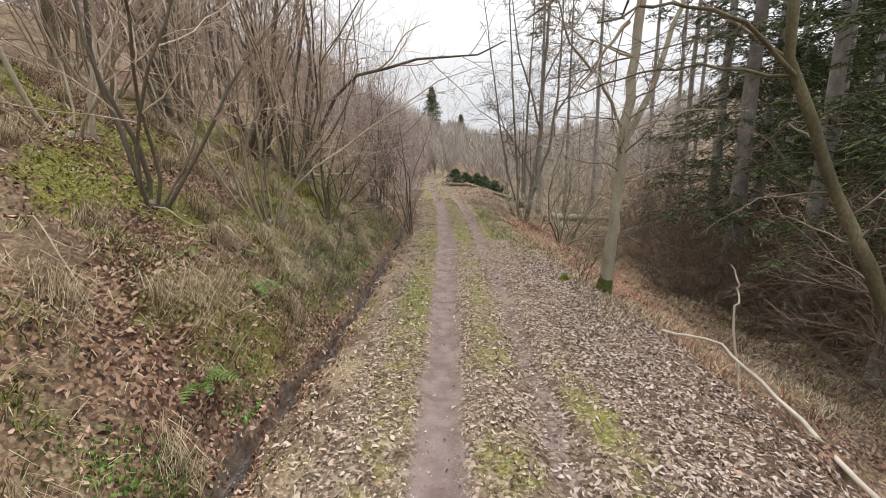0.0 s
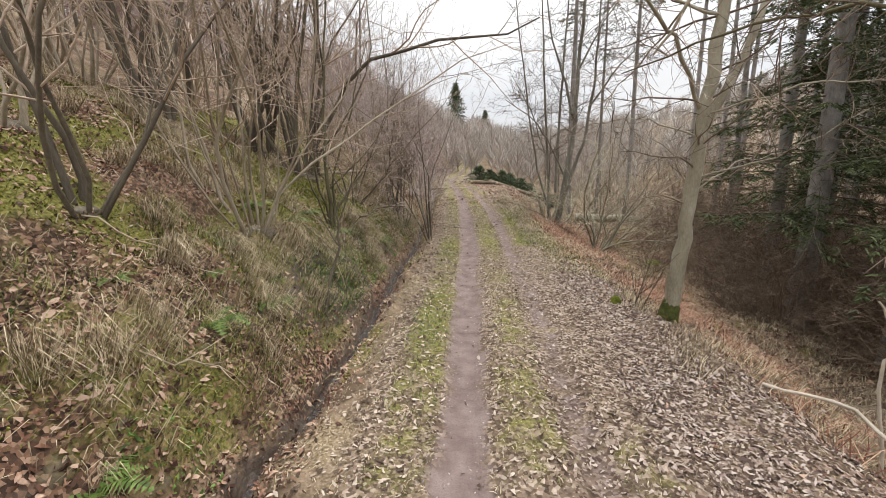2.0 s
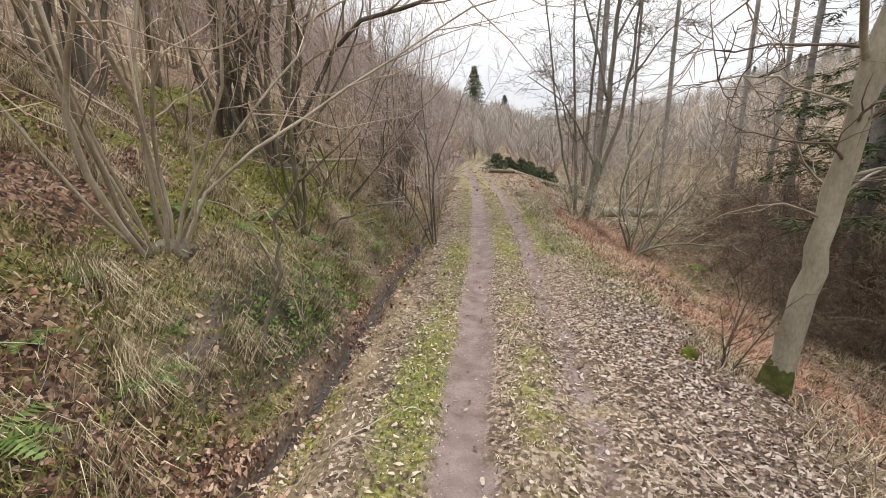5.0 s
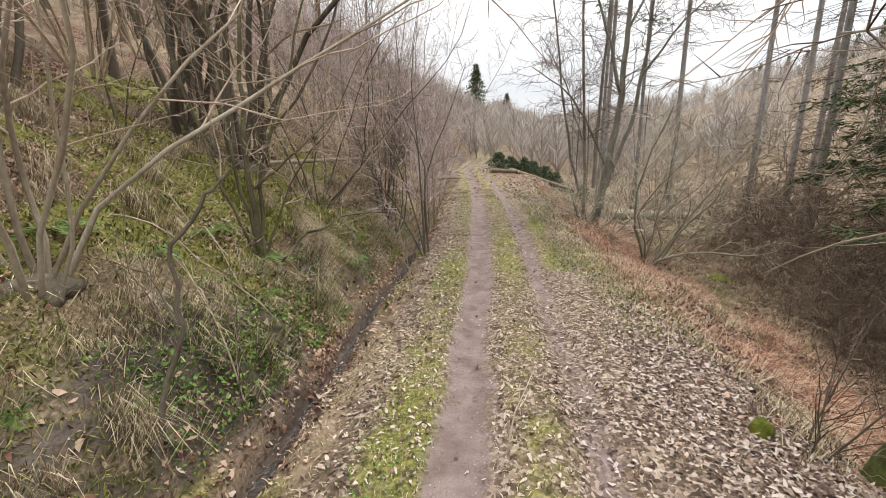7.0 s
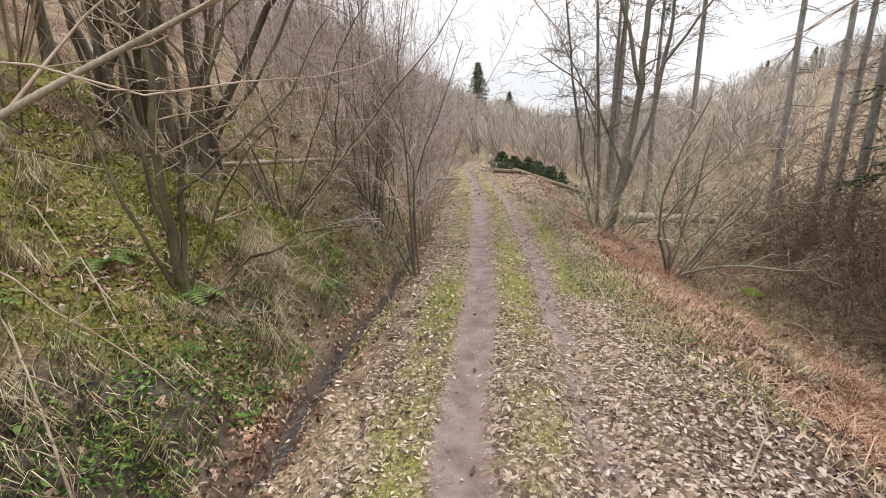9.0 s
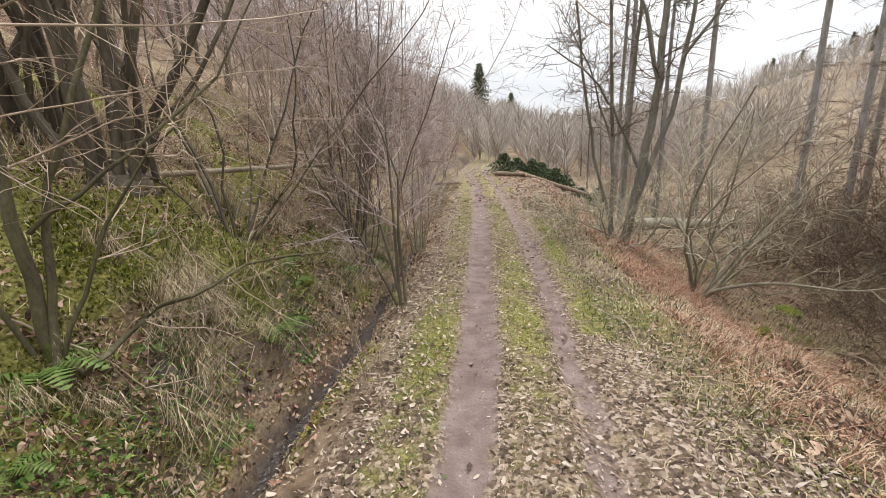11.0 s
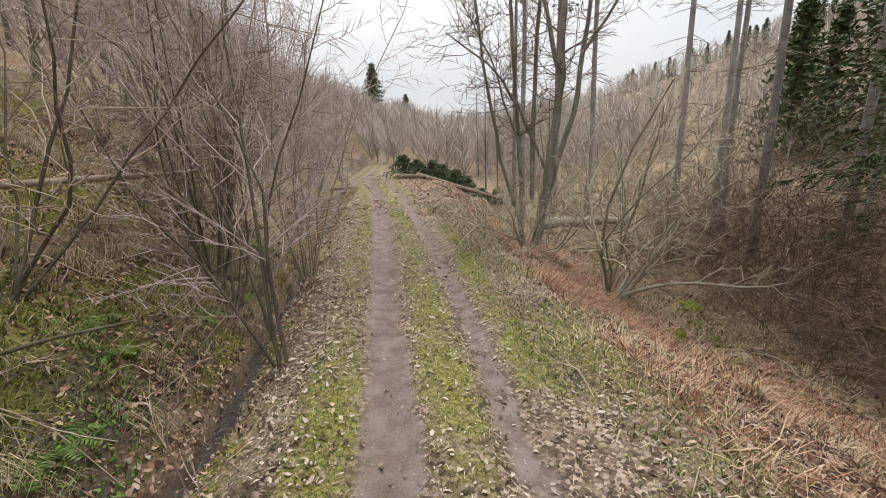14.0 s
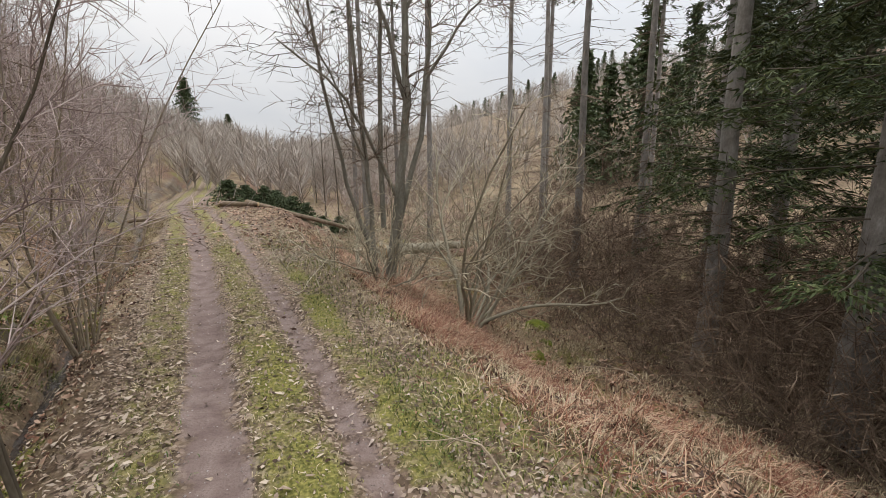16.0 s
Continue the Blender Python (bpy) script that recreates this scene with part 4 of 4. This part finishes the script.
log("fallen_log", "felled conifer log lying beside the path", (.14, 28.1, gz(.14, 28.1) + .12), (1.5, 27.3, gz(1.5, 27.3) + .12), .12)
log("fallen_log", "long felled log sloping down off the verge", (1.1, 27.9, gz(1.1, 27.9) + .16), (4.6, 24.6, gz(4.6, 24.6) + .22), .11)
log("fallen_log", "grey fallen log lying across the valley floor", (4.6, 21.2, gz(4.6, 21.2) + .35), (8.3, 22.0, gz(8.3, 22) + .45), .20, BARK_PALE)
log("fallen_log", "fallen pole lying across the bank", (-3.3, 10.9, 1.44), (-1.75, 13.3, 1.42), .035, BARK)
log("fallen_log", "short fallen pole at the edge of the path", (-2.3, 24.0, gz(-2.3, 24) + .06), (-1.35, 24.1, gz(-1.35, 24.1) + .06), .06)
brash = [fir("conifer_brash", "heap of cut dark green conifer branches", random.Random(190 + k_), 1.35, 3.6, 12, "conifer brash", .16) for k_ in range(2)]
for i, (x, y) in enumerate([(.5, 29.3), (1.9, 29.0), (3.0, 28.6), (4.2, 28.2), (1.2, 30.1), (2.4, 29.3), (3.6, 28.9), (4.9, 28.0), (1.3, 29.0)]):
    (place if i < 2 else again)(brash[i % 2], x, y, 80 * i, (.78, .6, .7, .62, .6, .66, .58, .55, .5)[i])


# ---- what covers the ground ----
def frame_on_ground(x, y):
    e = .04
    z = ground_z(x, y)
    nrm = np.stack([-(ground_z(x + e, y) - z) / e, -(ground_z(x, y + e) - z) / e, np.ones_like(z)], 1)
    nrm /= np.linalg.norm(nrm, axis=1)[:, None]
    return z, nrm


def sample(r, n, x0, x1, y0, y1, density):
    x, y = r.uniform(x0, x1, n), r.uniform(y0, y1, n)
    keep_ = r.uniform(0, 1, n) < density(x, y)
    return x[keep_], y[keep_]


def leaves(name, label, seed, x, y, size, mat, lift=.006, upright=.32):
    r = np.random.RandomState(seed)
    n = len(x)
    z, nrm = frame_on_ground(x, y)
    nrm = nrm + r.normal(0, upright, (n, 3))
    nrm /= np.linalg.norm(nrm, axis=1)[:, None]
    t = np.cross(nrm, r.normal(0, 1, (n, 3)))
    t /= np.linalg.norm(t, axis=1)[:, None]
    b = np.cross(nrm, t)
    s = size * (.45 + 1.1 * r.uniform(0, 1, n) ** 1.8)
    slim = r.uniform(.38, .8, n)
    ang = np.array([0, .75, 2.0, 3.14, 4.2, 5.5])
    outline = np.array([1.0, .62, .85, 1.0, .8, .66])
    v = np.zeros((n, 6, 3))
    c = np.c_[x, y, z + lift + s * .08]
    curl, cup = r.uniform(-.25, .7, n), r.uniform(-.35, .45, n)
    for k_ in range(6):
        rad = outline[k_] * s * .5 * r.uniform(.65, 1.3, n)
        rise = rad * (curl * abs(math.sin(ang[k_])) + cup * abs(math.cos(ang[k_])))
        v[:, k_] = c + t * (rad * math.cos(ang[k_]))[:, None] + b * (rad * slim * math.sin(ang[k_]))[:, None] + nrm * rise[:, None]
    base = np.arange(n)[:, None, None] * 6
    tri = np.array([(5, 0, 1), (5, 1, 2), (5, 2, 4), (2, 3, 4)])[None]
    ob = new(name, mesh_of(name, v.reshape(-1, 3), (base + tri).reshape(-1, 3), mat, False))
    return tagged(ob, label, "leaves", kind="stuff")


def blades(name, label, seed, x, y, length, width, mat, lean=.5, comb=(0, 0), category="grass", droop=.5):
    r = np.random.RandomState(seed)
    n = len(x)
    z = ground_z(x, y)
    a = r.uniform(0, 2 * math.pi, n)
    L = length * r.uniform(.45, 1.25, n)
    d = np.c_[np.cos(a) * lean * r.uniform(.2, 1.3, n) + comb[0], np.sin(a) * lean * r.uniform(.2, 1.3, n) + comb[1], np.ones(n)]
    d /= np.linalg.norm(d, axis=1)[:, None]
    w = np.c_[-np.sin(a), np.cos(a), np.zeros(n)] * (width * r.uniform(.6, 1.3, n))[:, None] / 2
    p = np.c_[x, y, z - .01]
    m_ = p + d * (L * .55)[:, None]
    flat = d * [1, 1, 0]
    tip = m_ + (d * .6 + flat * .8 - np.array([0, 0, droop])) * (L * .45)[:, None]
    v = np.stack([p - w, p + w, m_ - w * .8, m_ + w * .8, tip], 1)
    base = np.arange(n)[:, None, None] * 5
    tri = np.array([(0, 1, 3), (0, 3, 2), (2, 3, 4)])[None]
    ob = new(name, mesh_of(name, v.reshape(-1, 3), (base + tri).reshape(-1, 3), mat, False))
    return tagged(ob, label, category, kind="stuff")


R = np.random.RandomState(3)


def off(x, y):
    return x - path_x(y)


def dry(x, y):
    """Nothing settles in the running water."""
    return 1 - .93 * np.exp(-np.abs((off(x, y) + 1.22 - ditch_line(y)) / .075) ** 4)


def d_right(x, y):
    o = off(x, y)
    p = vnoise(x * 2.1, y * 2.1, 51) * .5 + .5
    d = step(1.0, 1.5, o) * step(3.6, 2.2, x) * (.14 + .86 * step(9.8, 7.5, y))
    d = np.maximum(d, (.35 - .27 * step(7.5, 9.5, y)) * step(.5, .8, o) * step(1.2, .9, o))
    return d * (.35 + .9 * p)


def d_verge(x, y):
    o = off(x, y)
    p = vnoise(x * 2.3, y * 2.3, 52) * .5 + .5
    return (.5 * step(-.16, -.24, o) * step(-1.5, -1.0, o) + .30 * step(.18, .26, o) * step(.75, .6, o) + .035 * (np.abs(o) < .2)) * (.4 + .8 * p) * dry(x, y)


def d_bank(x, y):
    o = off(x, y)
    p = vnoise(x * 1.1, y * 1.1, 23) + .6 * vnoise(x * 3.1, y * 3.1, 24)
    return step(-1.1, -1.3, o) * np.clip(.34 + .85 * p - .14 * step(5, 8, y), .03, 1) * step(-6, -3.5, x) * dry(x, y)


x, y = sample(R, 170000, .6, 4.0, 1.2, 19, d_right)
leaves("leaf_litter", "pale curled dead leaves strewn along the verge", 1, x, y, .039, LEAF_PALE)
x, y = sample(R, 75000, -1.4, 1.2, 1.2, 19, d_verge)
leaves("leaf_litter", "scattered dead leaves on the grassy verges", 2, x, y, .040, LEAF_DULL)
x, y = sample(R, 125000, -6, -1.0, 1.2, 16, d_bank)
leaves("leaf_litter", "rust-brown dead leaves on the bank", 3, x, y, .046, LEAF_RUST, upright=.45)
x, y = sample(R, 16000, -6, -.9, 1.2, 16, lambda x, y: step(-.8, -1.2, off(x, y)) * step(3.5, 6, y) * .5)
leaves("leaf_litter", "pale dead leaves among the bank grass", 4, x, y, .045, LEAF_DULL, upright=.45)
x, y = sample(R, 60000, 1.5, 8, 7, 24, lambda x, y: step(1.5, 2.3, x) * (.25 + .4 * (vnoise(x, y, 61) * .5 + .5)))
leaves("leaf_litter", "dead leaves on the valley slope", 5, x, y, .065, LEAF_RUST, upright=.45)
x, y = sample(R, 9000, -1.2, 2.6, 17, 32, lambda x, y: .25 + .6 * step(.9, 1.5, off(x, y)))
leaves("leaf_litter", "dead leaves along the far verges", 6, x, y, .09, LEAF_RUST)


x, y = sample(R, 22000, -1.3, 2.6, 1.2, 19, lambda x, y: (.30 * step(-.5, -.9, off(x, y)) + .28 * step(1.1, 1.6, off(x, y)) + .05) * (np.abs(off(x, y)) > .2) * (.5 + .5 * vnoise(x * 1.9, y * 1.9, 97)))
leaves("leaf_litter", "rusty dead leaves scattered on the verges", 8, x, y, .046, LEAF_RUST)
x, y = sample(R, 42000, -2.4, -.8, 1.2, 20, lambda x, y: np.exp(-((off(x, y) + 1.28) / .36) ** 2) * .8 * dry(x, y))
leaves("leaf_litter", "brown dead leaves drifted into the ditch and its edges", 7, x, y, .047, LEAF_RUST, upright=.45)


def d_green(x, y):
    return np.clip(zones(x, y)["green"] * .8, 0, 1) * (np.abs(off(x, y)) > .17)


x, y = sample(R, 150000, -1.3, 1.8, 1.2, 20, d_green)
blades("grass", "short green and yellowing grass beside the path", 11, x, y, .05, .0055, GRASS_GREEN, lean=.9)
x, y = sample(R, 200000, -6, -.85, 1.2, 15, lambda x, y: np.clip(2.2 * zones(x, y)["green"] - .5 + 1.2 * np.clip(vnoise(x * 2.2, y * 2.2, 33) - .3, 0, 1), 0, 1))
blades("moss", "bright yellow-green moss on the bank", 12, x, y, .045, .011, MOSS, lean=1.2, category="moss")
x, y = sample(R, 60000, -3.4, -1.4, 7.8, 10.8, lambda x, y: np.exp(-((x + 2.3) / .6) ** 2 - ((y - 9.2) / .8) ** 2) * np.clip(.6 + 1.2 * vnoise(x * 2.7, y * 2.7, 34), 0, 1))
blades("moss", "thick yellow-green moss cushioning the bank below the hazel", 23, x, y, .075, .012, MOSS, lean=1.0, category="moss")
x, y = sample(R, 120000, -7, -1.55, 2.4, 20, lambda x, y: step(-1.45, -2.0, off(x, y)) * np.clip(.45 + .75 * vnoise(x * .9, y * .9, 35) + .4 * vnoise(x * 2.9, y * 2.9, 36), .04, 1) * (1 - .75 * zones(x, y)["green"]))
blades("dry_grass", "withered pale grass lying over the bank", 24, x, y, .17, .0055, GRASS_DRY, lean=1.5, comb=(.8, -.15), droop=.7)
x, y = sample(R, 26000, 2.4, 7.5, 6, 18, lambda x, y: np.clip(1.6 * zones(x, y)["green"] - .5, 0, 1))
blades("moss", "dull green moss and grass on the valley slope", 18, x, y, .06, .012, GRASS_GREEN, lean=1.1, category="moss")


def tufts(r, n, x0, x1, y0, y1, per, radius, density):
    cx, cy = sample(r, n, x0, x1, y0, y1, density)
    k_ = np.repeat(np.arange(len(cx)), per)
    return cx[k_] + r.normal(0, radius, len(k_)), cy[k_] + r.normal(0, radius, len(k_))


x, y = tufts(R, 420, -5.5, -1.42, 1.2, 15, 150, .055, lambda x, y: np.clip(.38 + .9 * vnoise(x * 1.1, y * 1.1, 71), 0, 1) * (1 - .8 * zones(x, y)["green"]))
blades("tussock_grass", "bleached straw grass tussocks combed down the bank", 13, x, y, .40, .0042, GRASS_DRY, lean=.55, comb=(.5, -.12), droop=1.1)
x, y = sample(R, 90000, -1.2, 2.6, 1.2, 20, lambda x, y: .55 * (np.abs(off(x, y)) > .18) * (np.abs(off(x, y) - .79) > .14))
blades("dry_grass", "short withered grass on the track", 14, x, y, .055, .005, GRASS_DRY, lean=1.1)
x, y = tufts(R, 1000, 1.8, 8.5, 5, 22, 60, .12, lambda x, y: step(1.8, 2.5, x) * .85)
blades("slope_grass", "withered grass on the valley slope", 15, x, y, .22, .006, GRASS_DRY, lean=.8, comb=(.3, -.1), droop=.8)


def d_bracken(x, y):
    return np.exp(-((x - 3.05 - .5 * vnoise(y * .6, y * 0, 83)) / 1.1) ** 2) * step(1.7, 2.2, x + .6 * step(9.5, 8, y) * -1) * step(6.9, 8.2, y) * np.clip(.26 + 1.0 * vnoise(x * 1.2, y * 1.2, 81) + .8 * vnoise(x * 3.1, y * 3.1, 82), .02, .62)


x, y = sample(R, 170000, 1.7, 4.8, 6.5, 20, d_bracken)
blades("dead_bracken", "flattened red-brown dead bracken stems", 16, x, y, .36, .006, BRACKEN, lean=2.6, comb=(.5, -.4), category="bracken", droop=.5)
x, y = sample(R, 3500, 2.0, 4.0, 4.5, 8.0, lambda x, y: .5 * step(2.3, 2.8, x))
blades("dead_bracken", "red-brown dead bracken below the leaning tree", 17, x, y, .34, .006, BRACKEN, lean=1.5, category="bracken")


def fern(rng, fronds, length):
    """A shuttlecock of arching fronds, each with its pairs of leaflets."""
    root = thing("fern", "green fern with arching fronds on the damp bank", "fern", "bank ferns")
    for k_ in range(fronds):
        a = 2 * math.pi * (k_ + rng.random() * .6) / fronds
        out = Vector((math.cos(a), math.sin(a), 0))
        n, L = 12, length * rng.uniform(.7, 1.1)
        v, f = [], []
        spine = [out * (L * .85 * (s / n)) + Vector((0, 0, L * (.75 * (s / n) - .72 * (s / n) ** 2))) for s in range(n + 1)]
        for s in range(n):
            sd = Vector((-out.y, out.x, 0))
            w = L * .20 * math.sin(math.pi * (.12 + .86 * s / n)) + .01
            for e in (-1, 1):
                b = len(v)
                tip = spine[s] + sd * e * w + out * w * .35 + Vector((0, 0, -.15 * w))
                v.extend([spine[s], spine[s].lerp(spine[s + 1], .8), tip])
                f.append((b, b + 1, b + 2))
        part("frond", mesh_of("frond", [tuple(q) for q in v], f, FERN, False), root)
    return root


fern_a, fern_b = fern(random.Random(301), 9, .38), fern(random.Random(302), 7, .30)
for i, (x, y, s) in enumerate([(-2.0, 8.45, 1.0), (-1.85, 8.95, .8), (-2.15, 7.3, .9), (-1.95, 7.55, .8), (-1.75, 4.9, .9), (-1.95, 5.3, .7), (-1.55, 9.9, .7), (-1.7, 10.6, .8), (-2.3, 5.9, .8), (-1.8, 6.0, .7), (-1.55, 3.6, .8), (-2.6, 9.9, .9), (-1.6, 11.6, .7), (-1.5, 12.4, .7), (-2.3, 8.2, .9), (-1.7, 8.0, .8), (-2.5, 7.0, .9), (-1.9, 9.4, .9), (-2.0, 10.9, .8), (-2.2, 4.6, .8), (-1.65, 5.6, .7)]):
    o = (fern_a, fern_b)[i % 2]
    (place if i < 2 else again)(o, x, y, 47 * i, s)


def moss_cushion(seed, w, h):
    """A soft lumpy cushion of moss."""
    c = bmesh.new()
    bmesh.ops.create_icosphere(c, subdivisions=4, radius=1)
    for v in c.verts:
        k_ = 1 + .22 * noise.noise(v.co * 1.7 + Vector((seed, 0, 0))) + .10 * noise.noise(v.co * 5.5 + Vector((0, seed, 0)))
        v.co = Vector((v.co.x * w * k_, v.co.y * w * .8 * k_, v.co.z * h * k_))
    me = bpy.data.meshes.new("moss_cushion")
    c.to_mesh(me)
    c.free()
    me.polygons.foreach_set("use_smooth", np.full(len(me.polygons), True))
    me.materials.append(MOSS)
    return tagged(new("moss_cushion", me), "bright green moss cushion on the ground", "moss", "moss cushions")


for i, (x, y, w, h) in enumerate([(4.2, 13.32, .20, .13), (5.5, 14.8, .32, .16), (5.2, 14.2, .16, .10), (1.92, 7.07, .07, .12), (3.2, 11.0, .14, .07), (-1.8, 10.9, .10, .07)]):
    place(moss_cushion(i * 3.1, w, h), x, y, 40 * i, 1, .02)

x, y = tufts(R, 260, -2.0, -1.30, 1.2, 24, 46, .05, lambda x, y: .8 * step(3, 4.5, y) + .2)
blades("tussock_grass", "straw grass hanging over the ditch", 19, x, y, .27, .004, GRASS_DRY, lean=.4, comb=(.6, -.1), droop=1.0)
x, y = tufts(R, 620, -2.8, -1.3, 2.5, 15, 34, .07, lambda x, y: np.clip(.35 + vnoise(x * 1.2, y * 1.2, 91), 0, 1))
blades("green_grass", "fresh green grass and herbs on the damp bank foot", 20, x, y, .13, .008, GRASS_GREEN, lean=.9, comb=(.3, 0))


def fallen_twig(seed, x, y, turn, length):
    """A long thin dead stem arching low over the bank."""
    rg = random.Random(seed)
    tb = Tubes()
    pts = []
    for k_ in range(9):
        q = length * (k_ / 8 - .5)
        px, py = x + q * math.cos(turn), y + q * math.sin(turn)
        pts.append(Vector((px, py, gz(px, py) + .02 + .14 * math.sin(math.pi * k_ / 8) + rg.gauss(0, .012))) - Vector((x, y, gz(x, y))))
    tb.add(pts, [.007 - .0005 * k_ for k_ in range(9)], 5)
    for k_ in (3, 5, 6):
        d = (pts[k_ + 1] - pts[k_]).normalized() + Vector((rg.gauss(0, .5), rg.gauss(0, .5), .3))
        tb.add([pts[k_], pts[k_] + d * .12, pts[k_] + d * .25 + Vector((0, 0, .02))], [.004, .003, .002], 4)
    ob = new("fallen_twig", tb.mesh("fallen_twig", TWIG_PALE))
    ob.location = (x, y, gz(x, y))
    return tagged(ob, "long thin pale dead twig lying on the bank", "twig", "fallen twigs")


for i, (x, y, a, L) in enumerate([(-2.0, 7.6, .3, 1.1), (-1.7, 7.2, 2.6, .8), (-2.3, 8.0, -.4, 1.3), (-1.9, 8.6, .5, .9), (-1.8, 9.9, .1, 1.0), (-1.6, 4.4, 1.0, .7), (-2.2, 5.0, .2, .9), (-2.4, 3.6, -.5, .8), (-2.1, 11.2, .4, .9), (3.1, 9.0, 2.2, .9), (3.6, 11.5, .7, 1.1), (4.6, 12.2, 2.0, 1.0), (2.6, 7.9, .4, .7), (3.4, 13.0, 1.3, .8), (1.5, 5.4, 2.4, .35), (1.7, 7.9, .8, .4), (.45, 6.9, 1.2, .25), (-.5, 5.6, .4, .3), (1.35, 10.4, 2.0, .4)]):
    fallen_twig(400 + i, x, y, a, L)

x, y = sample(R, 26000, .9, 2.3, 8.3, 20, lambda x, y: step(1.0, 1.25, off(x, y)) * np.clip(.45 + .6 * vnoise(x * 1.7, y * 1.7, 95), .05, 1))
blades("verge_grass", "mixed green and withered grass along the track edge", 21, x, y, .085, .008, GRASS_GREEN, lean=1.0)
x, y = sample(R, 16000, 1.2, 2.9, 8.3, 20, lambda x, y: step(1.2, 1.5, off(x, y)) * np.clip(.4 - .6 * vnoise(x * 1.7, y * 1.7, 95), .05, 1))
blades("verge_grass", "withered straw grass along the track edge", 22, x, y, .12, .008, GRASS_DRY, lean=1.2)


def pebbles(name, label, seed, x, y, size, mat):
    """Small angular stones pressed into the earth: squashed six-cornered lumps."""
    r = np.random.RandomState(seed)
    n = len(x)
    s_ = size * r.uniform(.35, 1.3, n)[:, None]
    a = r.uniform(0, 6.283, n)
    ex, ey = np.c_[np.cos(a), np.sin(a), 0 * a], np.c_[-np.sin(a), np.cos(a), 0 * a]
    c = np.c_[x, y, ground_z(x, y) + .001]
    up = np.array([[0, 0, 1.0]])
    k_ = r.uniform(.7, 1.2, (6, n, 1))
    v = np.stack([c + ex * s_ * k_[0] * .5, c + ey * s_ * k_[1] * .4, c - ex * s_ * k_[2] * .5, c - ey * s_ * k_[3] * .4, c + up * s_ * k_[4] * .3 + ex * s_ * .1, c - up * s_ * .3], 1)
    tri = np.array([(0, 1, 4), (1, 2, 4), (2, 3, 4), (3, 0, 4), (1, 0, 5), (2, 1, 5), (3, 2, 5), (0, 3, 5)])[None]
    ob = new(name, mesh_of(name, v.reshape(-1, 3), (np.arange(n)[:, None, None] * 6 + tri).reshape(-1, 3), mat, False))
    return tagged(ob, label, "gravel", kind="stuff")


x, y = sample(R, 26000, -.4, 1.3, 1.2, 16, lambda x, y: np.exp(-((np.abs(off(x, y)) - .15) / .07) ** 2) * .5 + .08 * (np.abs(off(x, y)) < .2) + np.exp(-((off(x, y) - .79) / .14) ** 2) * .4)
pebbles("gravel", "small grey-purple stones pressed into the path", 31, x, y, .017, STONE)

x, y = sample(R, 60000, -2.6, -1.3, 2.0, 14, lambda x, y: np.exp(-((off(x, y) + 1.62) / .3) ** 2) * np.clip(2.4 * vnoise(x * 1.5, y * 1.5, 92) + .9 * vnoise(x * 4, y * 4, 93) - .55, 0, 1))
leaves("low_herbs", "low fresh green herbs on the damp bank foot", 25, x, y, .036, HERB, lift=.02, upright=.6)
x, y = sample(R, 30000, -.9, 2.2, 3, 13, lambda x, y: np.clip(np.exp(-((off(x, y) + .42) / .2) ** 2) * (np.exp(-((y - 6.3) / .8) ** 2) + .6 * np.exp(-((y - 10) / .9) ** 2)) + .9 * np.exp(-((x - 1.42) / .22) ** 2 - ((y - 11) / .55) ** 2), 0, 1) * np.clip(.6 + vnoise(x * 4, y * 4, 94), 0, 1))
leaves("low_herbs", "patches of fresh green clover and grass on the verge", 26, x, y, .02, HERB, lift=.012, upright=.6)
x, y = sample(R, 40000, -.9, 2.0, 3, 13, lambda x, y: np.clip(np.exp(-((off(x, y) + .42) / .22) ** 2) * (np.exp(-((y - 6.3) / .9) ** 2) + .6 * np.exp(-((y - 10) / 1.2) ** 2)) + .8 * np.exp(-((x - 1.42) / .25) ** 2 - ((y - 11) / .6) ** 2), 0, 1) * .8)
blades("green_grass", "fresh green grass on the verge", 27, x, y, .06, .005, HERB, lean=.8)
